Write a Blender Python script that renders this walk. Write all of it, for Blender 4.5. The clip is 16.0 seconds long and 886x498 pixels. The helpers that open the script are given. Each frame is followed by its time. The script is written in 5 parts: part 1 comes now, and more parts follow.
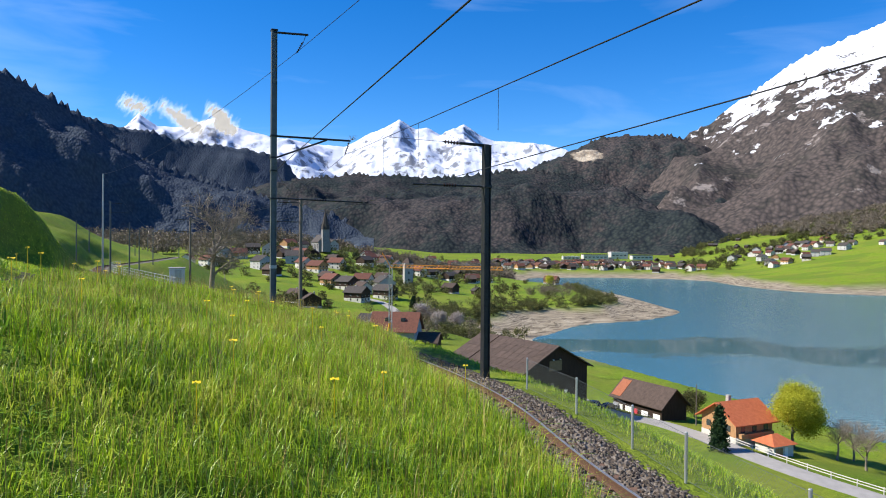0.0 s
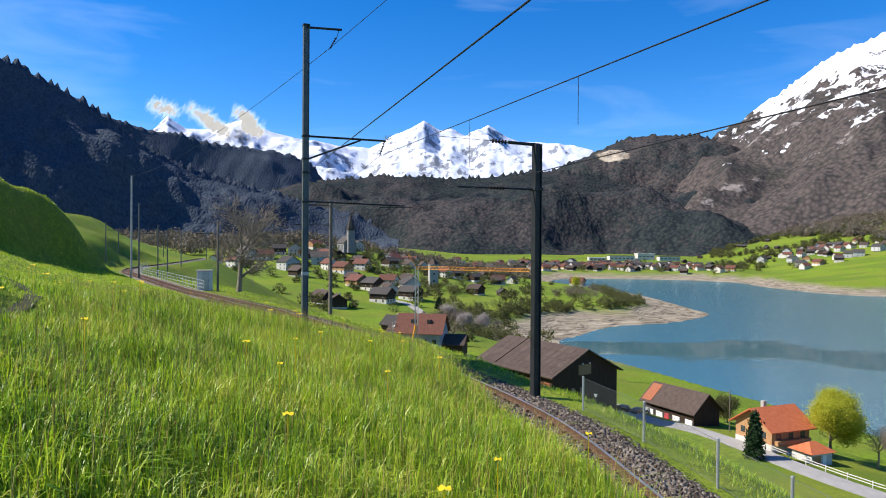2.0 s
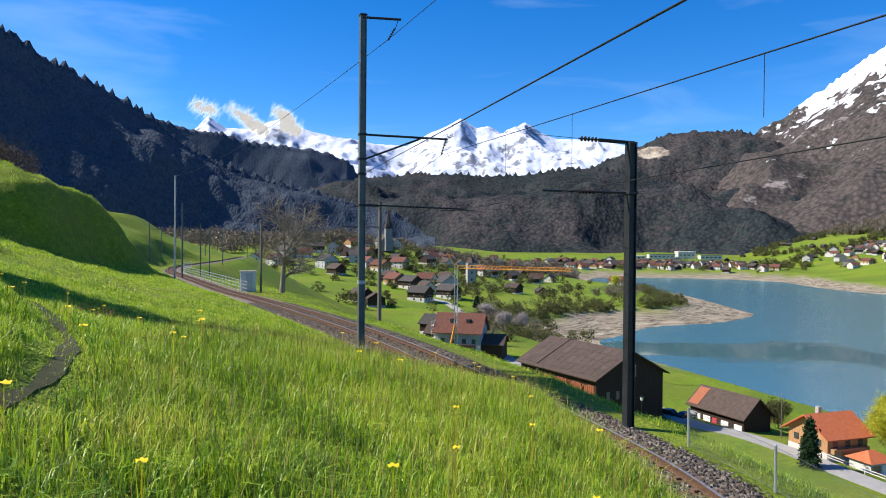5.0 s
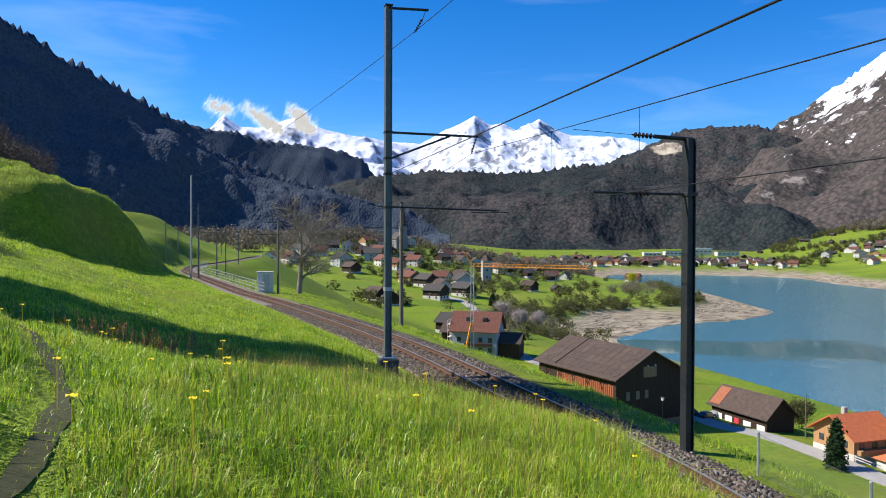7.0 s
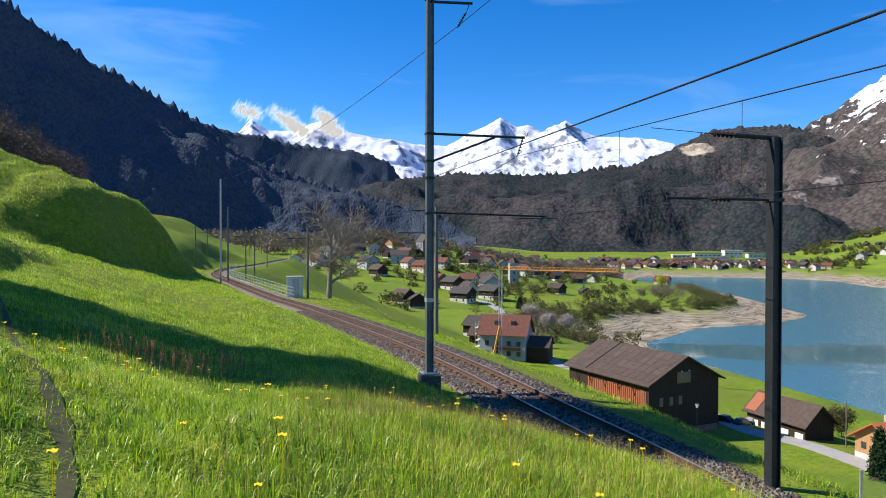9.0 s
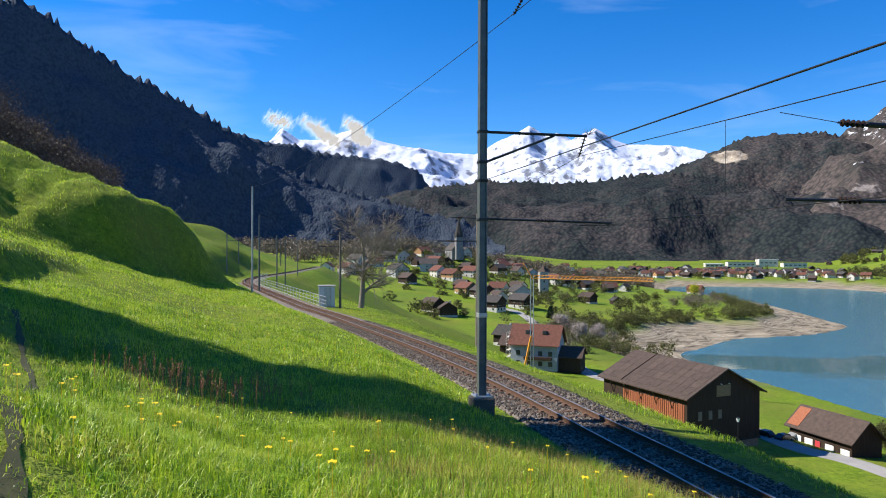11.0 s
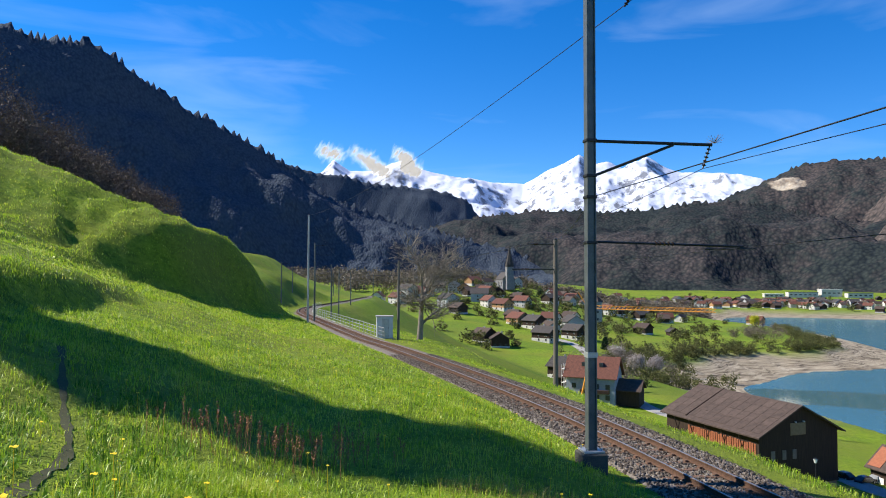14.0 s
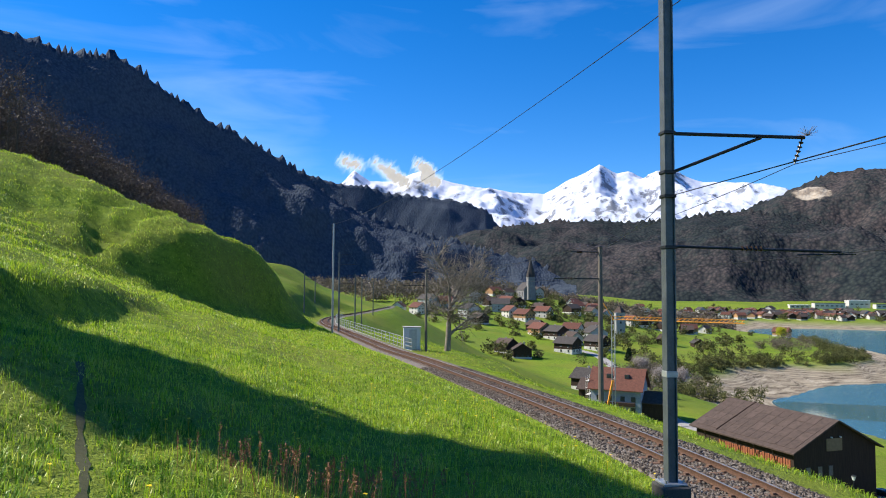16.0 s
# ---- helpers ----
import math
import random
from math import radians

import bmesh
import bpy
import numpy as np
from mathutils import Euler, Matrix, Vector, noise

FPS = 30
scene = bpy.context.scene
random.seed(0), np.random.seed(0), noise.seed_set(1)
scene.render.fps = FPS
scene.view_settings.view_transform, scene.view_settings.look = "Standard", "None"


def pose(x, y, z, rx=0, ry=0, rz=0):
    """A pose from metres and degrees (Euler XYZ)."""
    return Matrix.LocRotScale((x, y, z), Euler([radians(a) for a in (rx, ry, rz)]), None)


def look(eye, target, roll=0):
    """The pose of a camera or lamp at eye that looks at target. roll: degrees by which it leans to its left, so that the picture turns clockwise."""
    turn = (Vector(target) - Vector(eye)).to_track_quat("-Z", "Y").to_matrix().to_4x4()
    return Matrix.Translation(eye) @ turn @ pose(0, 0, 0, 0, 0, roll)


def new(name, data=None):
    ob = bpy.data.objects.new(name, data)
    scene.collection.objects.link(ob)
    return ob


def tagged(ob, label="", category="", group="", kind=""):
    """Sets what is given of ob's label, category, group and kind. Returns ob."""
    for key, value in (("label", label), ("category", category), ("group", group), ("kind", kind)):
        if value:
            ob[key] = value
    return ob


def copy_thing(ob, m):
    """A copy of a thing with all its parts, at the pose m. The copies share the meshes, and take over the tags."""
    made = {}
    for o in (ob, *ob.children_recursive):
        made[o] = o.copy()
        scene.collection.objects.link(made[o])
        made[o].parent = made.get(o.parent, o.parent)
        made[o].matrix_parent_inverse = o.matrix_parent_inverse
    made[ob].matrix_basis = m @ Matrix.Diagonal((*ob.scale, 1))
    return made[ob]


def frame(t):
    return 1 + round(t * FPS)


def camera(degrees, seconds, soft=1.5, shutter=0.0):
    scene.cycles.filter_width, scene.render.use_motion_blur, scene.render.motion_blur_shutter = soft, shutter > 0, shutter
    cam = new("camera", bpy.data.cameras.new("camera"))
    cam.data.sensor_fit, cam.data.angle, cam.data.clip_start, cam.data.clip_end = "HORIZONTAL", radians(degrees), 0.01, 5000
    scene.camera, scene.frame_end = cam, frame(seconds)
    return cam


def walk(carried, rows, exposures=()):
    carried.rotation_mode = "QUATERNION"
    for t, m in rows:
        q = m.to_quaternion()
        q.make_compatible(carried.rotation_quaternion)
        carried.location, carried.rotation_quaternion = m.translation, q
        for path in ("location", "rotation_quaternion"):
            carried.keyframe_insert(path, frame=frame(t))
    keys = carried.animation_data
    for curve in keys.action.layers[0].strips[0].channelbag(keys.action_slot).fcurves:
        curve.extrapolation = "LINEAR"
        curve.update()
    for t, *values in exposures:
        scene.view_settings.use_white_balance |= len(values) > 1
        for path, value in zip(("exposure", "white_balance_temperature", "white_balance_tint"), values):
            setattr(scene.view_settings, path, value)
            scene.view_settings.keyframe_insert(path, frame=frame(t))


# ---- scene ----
PATH = [
    (0, (3.959, 2.372, 3.321), (3.799, 4.366, 3.302), 0.4),
    (0.5, (3.774, 2.712, 3.41), (3.605, 4.705, 3.392), 0.5),
    (1, (3.603, 3.112, 3.467), (3.418, 5.103, 3.45), 0.4),
    (1.5, (3.43, 3.504, 3.457), (3.224, 5.493, 3.44), 0.4),
    (2, (3.232, 3.87, 3.49), (3.004, 5.857, 3.473), 0.4),
    (2.5, (3.017, 4.261, 3.533), (2.767, 6.246, 3.516), 0.3),
    (3, (2.766, 4.59, 3.576), (2.495, 6.572, 3.557), 0.3),
    (3.5, (2.611, 4.889, 3.61), (2.324, 6.868, 3.591), 0.2),
    (4, (2.385, 5.177, 3.661), (2.082, 7.154, 3.64), 0.3),
    (6.5, (1.33, 6.79, 3.955), (0.974, 8.758, 3.927), 0.3),
    (7, (1.136, 7.126, 3.995), (0.769, 9.092, 3.964), 0.2),
    (7.5, (0.911, 7.466, 4.056), (0.529, 9.429, 4.025), 0.2),
    (8, (0.716, 7.754, 4.089), (0.318, 9.713, 4.057), 0.2),
    (8.5, (0.523, 8.105, 4.148), (0.106, 10.061, 4.119), 0.1),
    (9, (0.29, 8.417, 4.167), (-0.148, 10.369, 4.142), 0.1),
    (11.5, (-1.176, 10.704, 4.192), (-1.708, 12.632, 4.204), 0.15),
    (12, (-1.48, 11.075, 4.201), (-2.03, 12.997, 4.232), 0.05),
    (12.5, (-1.782, 11.488, 4.184), (-2.356, 13.403, 4.234), 0.0),
    (13, (-2.098, 11.894, 4.179), (-2.695, 13.802, 4.243), 0.1),
    (13.5, (-2.44, 12.25, 4.15), (-3.061, 14.149, 4.223), 0.1),
    (14, (-2.795, 12.583, 4.136), (-3.44, 14.474, 4.216), 0.2),
    (14.5, (-3.137, 12.943, 4.115), (-3.801, 14.827, 4.203), 0.2),
    (15, (-3.493, 13.31, 4.136), (-4.172, 15.189, 4.232), 0.2),
    (15.5, (-3.868, 13.649, 4.111), (-4.557, 15.523, 4.215), 0.3),
    (16, (-4.186, 14.014, 4.105), (-4.883, 15.886, 4.213), 0.3),
]
cam = camera(63.4, 16.0, soft=1.0)
walk(cam, [(t, look(eye, target, roll)) for t, eye, target, roll in PATH])

# ---- world, sun, exposure ----
SUN_AZ, SUN_EL = -97.0, 42.0          # degrees from +y towards +x; a low morning sun above the uphill side
world = bpy.data.worlds.new("sky")
scene.world = world
world.use_nodes = True
wn = world.node_tree.nodes
sky = wn.new("ShaderNodeTexSky")
sky.sky_type = "NISHITA"
sky.sun_disc = False
sky.sun_elevation, sky.sun_rotation = radians(SUN_EL), radians(SUN_AZ)
sky.altitude, sky.air_density, sky.dust_density, sky.ozone_density = 1500, 1.0, 0.0, 6.0
wn["Background"].inputs["Strength"].default_value = 0.122
deep = wn.new("ShaderNodeHueSaturation")
deep.inputs["Hue"].default_value, deep.inputs["Saturation"].default_value = 0.507, 1.3
world.node_tree.links.new(sky.outputs[0], deep.inputs["Color"])
geo_dir = wn.new("ShaderNodeTexCoord")
stretch = wn.new("ShaderNodeMapping")
stretch.inputs["Scale"].default_value = (1.6, 1.6, 9.0)
stretch.inputs["Rotation"].default_value = (0.0, radians(6), 0.4)
cirrus = wn.new("ShaderNodeTexNoise")
cirrus.inputs["Scale"].default_value, cirrus.inputs["Detail"].default_value, cirrus.inputs["Distortion"].default_value = 1.9, 6, 0.6
veil = wn.new("ShaderNodeMapRange")
veil.inputs["From Min"].default_value, veil.inputs["From Max"].default_value, veil.inputs["To Max"].default_value = 0.54, 0.85, 0.2
haze = wn.new("ShaderNodeMix")
haze.data_type = "RGBA"
haze.inputs[7].default_value = (5.2, 6.4, 8.0, 1)
wl = world.node_tree.links
wl.new(geo_dir.outputs["Generated"], stretch.inputs["Vector"])
wl.new(stretch.outputs[0], cirrus.inputs["Vector"])
wl.new(cirrus.outputs["Fac"], veil.inputs["Value"])
wl.new(veil.outputs[0], haze.inputs[0])
wl.new(deep.outputs[0], haze.inputs[6])
wl.new(haze.outputs[2], wn["Background"].inputs["Color"])
sun = new("sun", bpy.data.lights.new("sun", "SUN"))
sun.data.energy, sun.data.angle, sun.data.color = 5.0, radians(0.5), (1.0, 0.93, 0.82)
sun.matrix_world = look((0, 0, 0), (-math.sin(radians(SUN_AZ)) * math.cos(radians(SUN_EL)), -math.cos(radians(SUN_AZ)) * math.cos(radians(SUN_EL)), -math.sin(radians(SUN_EL))))
sun.location = (-60, 40, 60)
scene.view_settings.exposure = 0.61


# ---- materials ----
def mat(name, rough=0.8, metal=0.0, spec=0.3):
    m = bpy.data.materials.new(name)
    m.use_nodes = True
    b = m.node_tree.nodes["Principled BSDF"]
    b.inputs["Roughness"].default_value, b.inputs["Metallic"].default_value = rough, metal
    b.inputs["Specular IOR Level"].default_value = spec
    return m, m.node_tree.nodes, m.node_tree.links, b


def node(nodes, kind, **values):
    n = nodes.new(kind)
    for k, v in values.items():
        n.inputs[k.replace("_", " ")].default_value = v
    return n


def coords(nodes, links, scale=(1, 1, 1)):
    g = nodes.new("ShaderNodeNewGeometry")
    mp = nodes.new("ShaderNodeMapping")
    mp.inputs["Scale"].default_value = scale
    links.new(g.outputs["Position"], mp.inputs["Vector"])
    return mp.outputs[0]


def noise_tex(nodes, links, scale, detail=4, at=None, rough=0.55):
    n = node(nodes, "ShaderNodeTexNoise", Scale=scale, Detail=detail, Roughness=rough)
    if at is not None:
        links.new(at, n.inputs["Vector"])
    return n.outputs["Fac"]


def ramp(nodes, links, fac, stops):
    r = nodes.new("ShaderNodeValToRGB")
    e = r.color_ramp.elements
    while len(e) < len(stops):
        e.new(0.5)
    for el, (p, c) in zip(e, stops):
        el.position, el.color = p, (*c, 1)
    links.new(fac, r.inputs["Fac"])
    return r.outputs["Color"]


def mix(nodes, links, fac, a, b, kind="MIX"):
    n = nodes.new("ShaderNodeMix")
    n.data_type, n.blend_type = "RGBA", kind
    for sock, v in ((n.inputs[0], fac), (n.inputs[6], a), (n.inputs[7], b)):
        if isinstance(v, bpy.types.NodeSocket):
            links.new(v, sock)
        else:
            sock.default_value = (*v, 1) if isinstance(v, tuple) else v
    return n.outputs[2]


def maths(nodes, links, op, a, b=0.0, clamp=False):
    n = nodes.new("ShaderNodeMath")
    n.operation, n.use_clamp = op, clamp
    for sock, v in ((n.inputs[0], a), (n.inputs[1], b)):
        if isinstance(v, bpy.types.NodeSocket):
            links.new(v, sock)
        else:
            sock.default_value = v
    return n.outputs[0]


def bump(nodes, links, bsdf, height, strength=0.4, distance=0.02):
    b = node(nodes, "ShaderNodeBump", Strength=strength, Distance=distance)
    links.new(height, b.inputs["Height"])
    links.new(b.outputs[0], bsdf.inputs["Normal"])


def mottled(name, dark, light, scale, rough=0.8, metal=0.0, fine=8.0, strength=0.3, dist=0.01, stretch=(1, 1, 1), spec=0.3, vary=0.0):
    """A surface of two tones with grain at two scales and relief."""
    m, n, l, b = mat(name, rough, metal, spec)
    at = coords(n, l, stretch)
    big, small = noise_tex(n, l, scale, 3, at), noise_tex(n, l, scale * fine, 5, at)
    f = maths(n, l, "ADD", maths(n, l, "MULTIPLY", big, 0.55), maths(n, l, "MULTIPLY", small, 0.45))
    c = ramp(n, l, f, [(0.32, dark), (0.68, light)])
    if vary:
        o = n.new("ShaderNodeObjectInfo")
        hs = n.new("ShaderNodeHueSaturation")
        l.new(c, hs.inputs["Color"])
        l.new(maths(n, l, "ADD", maths(n, l, "MULTIPLY", o.outputs["Random"], vary), 1 - vary / 2), hs.inputs["Value"])
        c = hs.outputs[0]
    l.new(c, b.inputs["Base Color"])
    bump(n, l, b, small, strength, dist)
    return m


STEEL_POLE = mottled("grey_green_painted_steel", (0.07, 0.085, 0.09), (0.13, 0.15, 0.155), 3, 0.5, 0.3, spec=0.4)
STEEL_DARK = mottled("dark_steel", (0.02, 0.022, 0.025), (0.045, 0.05, 0.055), 3, 0.5, 0.4)
GALV = mottled("galvanised_steel", (0.32, 0.34, 0.35), (0.5, 0.52, 0.52), 6, 0.45, 0.5)
RUST = mottled("rusty_rail_steel", (0.06, 0.036, 0.026), (0.17, 0.095, 0.06), 12, 0.85, 0.2)
RAIL_TOP = mottled("worn_rail_head", (0.24, 0.23, 0.22), (0.42, 0.41, 0.4), 5, 0.42, 0.6)
TIE = mottled("steel_sleeper", (0.09, 0.05, 0.032), (0.2, 0.12, 0.08), 6, 0.85)
CONCRETE = mottled("weathered_concrete", (0.28, 0.27, 0.25), (0.45, 0.44, 0.41), 4, 0.9)
WOOD_POLE = mottled("weathered_pole_wood", (0.1, 0.085, 0.07), (0.2, 0.175, 0.15), 5, 0.85, stretch=(1, 1, 0.06))
WHITE_RAIL = mottled("bleached_timber", (0.5, 0.48, 0.43), (0.72, 0.7, 0.64), 3, 0.8)
WIRE = mottled("copper_wire_dark", (0.02, 0.02, 0.02), (0.04, 0.04, 0.04), 3, 0.5, 0.5)
INSUL = mottled("brown_insulator", (0.02, 0.012, 0.01), (0.05, 0.03, 0.02), 3, 0.25)
ASPHALT = mottled("pale_asphalt", (0.27, 0.26, 0.245), (0.38, 0.365, 0.345), 0.5, 0.9, fine=30)


# ---- the lie of the land ----
def smooth(a, b, v):
    k = np.clip((v - a) / (b - a), 0, 1)
    return k * k * (3 - 2 * k)


def wave(x, y, scale, seed=0.0):
    """Cheap smooth unevenness, about -1 to 1."""
    a, b = x / scale + seed, y / scale - seed * 1.7
    return (np.sin(a * 1.7 + 1.3 * np.sin(b * 1.1)) + np.sin(b * 2.3 + 1.1 * np.sin(a * 0.9 + 2)) + np.sin((a + b) * 3.1 + seed)) / 3


# centre line of the single track, from behind the camera to the village
LINE = np.array([(17.5, -24), (12.6, -8), (9.0, 3), (5.35, 13.6), (3.05, 21.0), (-2.2, 30.4), (-5.75, 36.2), (-11.7, 45.3), (-23.9, 63.8), (-32.6, 75.2),
                 (-50, 99), (-64, 119), (-76.5, 143), (-86, 172), (-97, 207), (-110, 245), (-150, 330)], float)


def spline(points, step=1.0):
    out = []
    p = np.vstack([2 * points[0] - points[1], points, 2 * points[-1] - points[-2]])
    for i in range(1, len(p) - 2):
        n = max(2, int(np.linalg.norm(p[i + 1] - p[i]) / step))
        for k in np.arange(n) / n:
            out.append(0.5 * (2 * p[i] + (p[i + 1] - p[i - 1]) * k + (2 * p[i - 1] - 5 * p[i] + 4 * p[i + 1] - p[i + 2]) * k ** 2
                              + (3 * p[i] - p[i - 1] - 3 * p[i + 1] + p[i + 2]) * k ** 3))
    return np.array(out)


TRACK = spline(LINE, 0.5)
TDIR = np.gradient(TRACK, axis=0)
TDIR /= np.linalg.norm(TDIR, axis=1)[:, None]
RUN = np.concatenate([[0], np.cumsum(np.linalg.norm(np.diff(TRACK, axis=0), axis=1))])
RUN -= np.interp(0, TRACK[:, 1], RUN)


def rail_z(y):
    """Height of the rail heads."""
    return -0.45 - 0.95 * smooth(34, 75, y) - 0.9 * smooth(75, 200, y)


def beside(x, y):
    """Metres to the left of the track's centre, and the nearest index on it."""
    p = np.stack([np.ravel(x), np.ravel(y)], 1)
    idx = np.empty(len(p), int)
    coarse = TRACK[::8]
    for a in range(0, len(p), 20000):
        q = p[a:a + 20000]
        i = np.argmin(((q[:, None] - coarse[None]) ** 2).sum(2), 1) * 8
        best, bd = i.copy(), np.full(len(q), 1e18)
        for o in range(-8, 9):
            j = np.clip(i + o, 0, len(TRACK) - 1)
            d = ((q - TRACK[j]) ** 2).sum(1)
            best, bd = np.where(d < bd, j, best), np.minimum(d, bd)
        idx[a:a + 20000] = best
    v = p - TRACK[idx]
    u = TDIR[idx, 0] * v[:, 1] - TDIR[idx, 1] * v[:, 0]
    return u.reshape(np.shape(x)), idx.reshape(np.shape(x))


SPUR, SHOULDER = 8.2, 3.0
SHEEP_TRACK = np.array([(-59.8, 76.0), (-60.2, 73.5), (-58.6, 70.0), (-57.5, 66.5), (-56.5, 63.5), (-54.0, 58.0)], float)
SHEEP_LOOP = np.array([(-63.6, 74.0), (-62.8, 70.5), (-60.0, 67.0), (-57.2, 64.5)], float)


def to_line(x, y, line):
    """Metres to a line of straight pieces."""
    d = np.full(np.shape(x), 1e9)
    for (x0, y0), (x1, y1) in zip(line, line[1:]):
        ex, ey = x1 - x0, y1 - y0
        k = np.clip(((x - x0) * ex + (y - y0) * ey) / (ex * ex + ey * ey), 0, 1)
        d = np.minimum(d, np.hypot(x - x0 - k * ex, y - y0 - k * ey))
    return d


LAKE_Z = -42.6
SHORE = spline(np.array([(135, 60), (88, 190), (55, 260), (20, 335), (30, 366), (52, 410), (92, 440), (124, 492), (122, 540), (112, 640), (95, 720),
                         (60, 800), (35, 880), (60, 950), (165, 965), (255, 920), (262, 830), (290, 722), (360, 680), (560, 640), (800, 300), (500, -100)], float), 8)


def to_shore(x, y):
    """Signed distance to the lake's edge, positive on land."""
    px, py = np.ravel(x), np.ravel(y)
    d = np.full(px.shape, 1e9)
    inside = np.zeros(px.shape, bool)
    a, b = SHORE, np.roll(SHORE, -1, 0)
    for (x0, y0), (x1, y1) in zip(a, b):
        ex, ey = x1 - x0, y1 - y0
        k = np.clip(((px - x0) * ex + (py - y0) * ey) / (ex * ex + ey * ey), 0, 1)
        d = np.minimum(d, (px - x0 - k * ex) ** 2 + (py - y0 - k * ey) ** 2)
        if y0 != y1:
            cross = ((y0 > py) != (y1 > py)) & (px < (x1 - x0) * (py - y0) / (y1 - y0) + x0)
            inside ^= cross
    d = np.sqrt(d)
    return np.where(inside, -d, d).reshape(np.shape(x))


def valley(x, y):
    """The valley floor with its drawn-down lake."""
    left = smooth(40, -160, x + 0.1 * (y - 300))
    f = -35.5 + left * (8 * smooth(180, 420, y) + 26 * smooth(320, 700, y)) + (1 - left) * (11 * smooth(960, 1550, y))
    f = f - 14 * left * smooth(700, 1000, y) + 9 * smooth(700, 2000, y) + 0.22 * np.maximum(0, x - 330) * smooth(600, 1100, y)
    f = f + 1.2 * wave(x, y, 60, 1.0)
    d = to_shore(x, y)
    bed = LAKE_Z + np.where(d > 0, 0.07 * d + 0.22 * np.sin(d * 0.75 + 1.5 * wave(x, y, 25, 9.0)) * smooth(2, 10, d), 0.2 * d) + 0.25 * wave(x, y, 14, 4.0) * smooth(0, 25, d)
    k = smooth(18, 62, d + 8 * wave(x, y, 30, 2.0))
    return np.where(d < 18, np.maximum(bed, LAKE_Z - 8), bed * (1 - k) + f * k)


def land(x, y):
    x, y = np.asarray(x, float), np.asarray(y, float)
    u, i = beside(x, y)
    ty = TRACK[i, 1]
    zt = rail_z(ty) - 0.22
    # uphill: a steep cut beside the line, then a meadow that steepens
    cut = 0.25 + (1.98 - 0.45 * smooth(10, 4, ty)) * smooth(29, 13, ty)
    ul = np.maximum(u - 1.5, 0)
    up = cut * smooth(0, 1.6, ul) + 0.27 * np.maximum(ul - 0.8, 0) + 0.13 * np.clip(ul - 7, 0, 29) + 0.0014 * np.clip(ul - 7, 0, 29) ** 2 - 0.2 * np.maximum(ul - 36, 0)
    up = up * (1 - 0.26 * smooth(3.5, 8, ul) * smooth(8, 20, y) * smooth(40, 20, ul))
    # the meadow shoulder, a steep east-facing spur above the bend, and the next shoulder behind it
    flank = -x + 0.9 * np.sin(y / 5.5) + 0.5 * np.sin(y / 2.3 + 1)
    top = SPUR * smooth(59, 79, y) * smooth(109, 84, y)
    up = up + top * smooth(49.5, 56.3, flank) * (1 - 0.35 * smooth(66, 84, -x)) * smooth(1.5, 7, ul)
    up = up + SHOULDER * np.exp(-(((x + 84) / 30) ** 2) - ((y - 58) / 20) ** 2) * smooth(14, 30, ul)
    up = up + 4.5 * smooth(1.5, 9, ul + 1.5 * np.sin(ty / 7)) * smooth(114, 134, ty) * smooth(205, 165, ty) * (1 + 0.004 * ul)
    trod = np.minimum(to_line(x, y, SHEEP_TRACK), to_line(x, y, SHEEP_LOOP))
    up = up - 0.55 * np.exp(-(trod / 0.7) ** 2) + 0.25 * np.exp(-((trod - 1.6) / 0.7) ** 2)
    up = up + 0.28 * wave(x, y, 2.1, 11.0) * smooth(48, 54, -x) * smooth(56, 64, y) * smooth(130, 110, y) * smooth(3, 8, ul)
    up = up + 0.9 * smooth(15.5, 18, ul + 1.2 * np.sin(ty / 6)) * smooth(14, 22, ty) * smooth(70, 45, ty)
    # downhill: a narrow shoulder, then a steep bank
    dr = np.maximum(-u - 1.5, 0)
    down = 0.12 * dr + 0.42 * np.maximum(dr - 1.6, 0) - 0.1 * np.maximum(dr - 30, 0)
    bench = 1.0 * smooth(60, 72, ty) * smooth(112, 98, ty)
    down = np.maximum(0, down - bench * 0.42 * np.clip(dr - 1.6, 0, 6))
    z = zt + np.where(u > 0, up, -down)
    rough = smooth(9, 16, ul)
    z = z + rough * (0.3 * wave(x, y, 6.5, 6.0) + 0.12 * np.sin((up + 0.7 * wave(x, y, 9, 8.0)) * 4.2))
    z = z + 0.10 * wave(x, y, 2.6) * smooth(1.6, 3.5, np.abs(u)) + 0.05 * wave(x, y, 0.8, 3) * smooth(2, 3.5, np.abs(u))
    low = (y > 250) | (u < -8)
    if np.any(low):
        v = valley(x[low], y[low])
        zl, k = z[low], 3.0
        zl = np.where(u[low] < 0, np.maximum(zl, v) + k * np.exp(-np.abs(zl - v) / k) * 0.4 * smooth(-8, -14, u[low]), zl)
        out = smooth(250, 420, y[low])
        z[low] = zl * (1 - out) + v * out
    return z


def height(x, y):
    return float(land(np.array([x]), np.array([y]))[0])


def mesh_of(name, verts, faces, material, flat=False):
    me = bpy.data.meshes.new(name)
    me.from_pydata([tuple(v) for v in verts], [], faces)
    if not flat:
        me.polygons.foreach_set("use_smooth", [True] * len(me.polygons))
    me.materials.append(material)
    return me


def graded(lo, fine_lo, fine_hi, hi, step, grow):
    out = list(np.arange(fine_lo, fine_hi, step))
    d, v = step, fine_hi
    while v < hi:
        out.append(v)
        d *= grow
        v += d
    out.append(hi)
    d, v, left = step, fine_lo, []
    while v > lo:
        d *= grow
        v -= d
        left.append(max(v, lo))
    return np.array(left[::-1] + out)


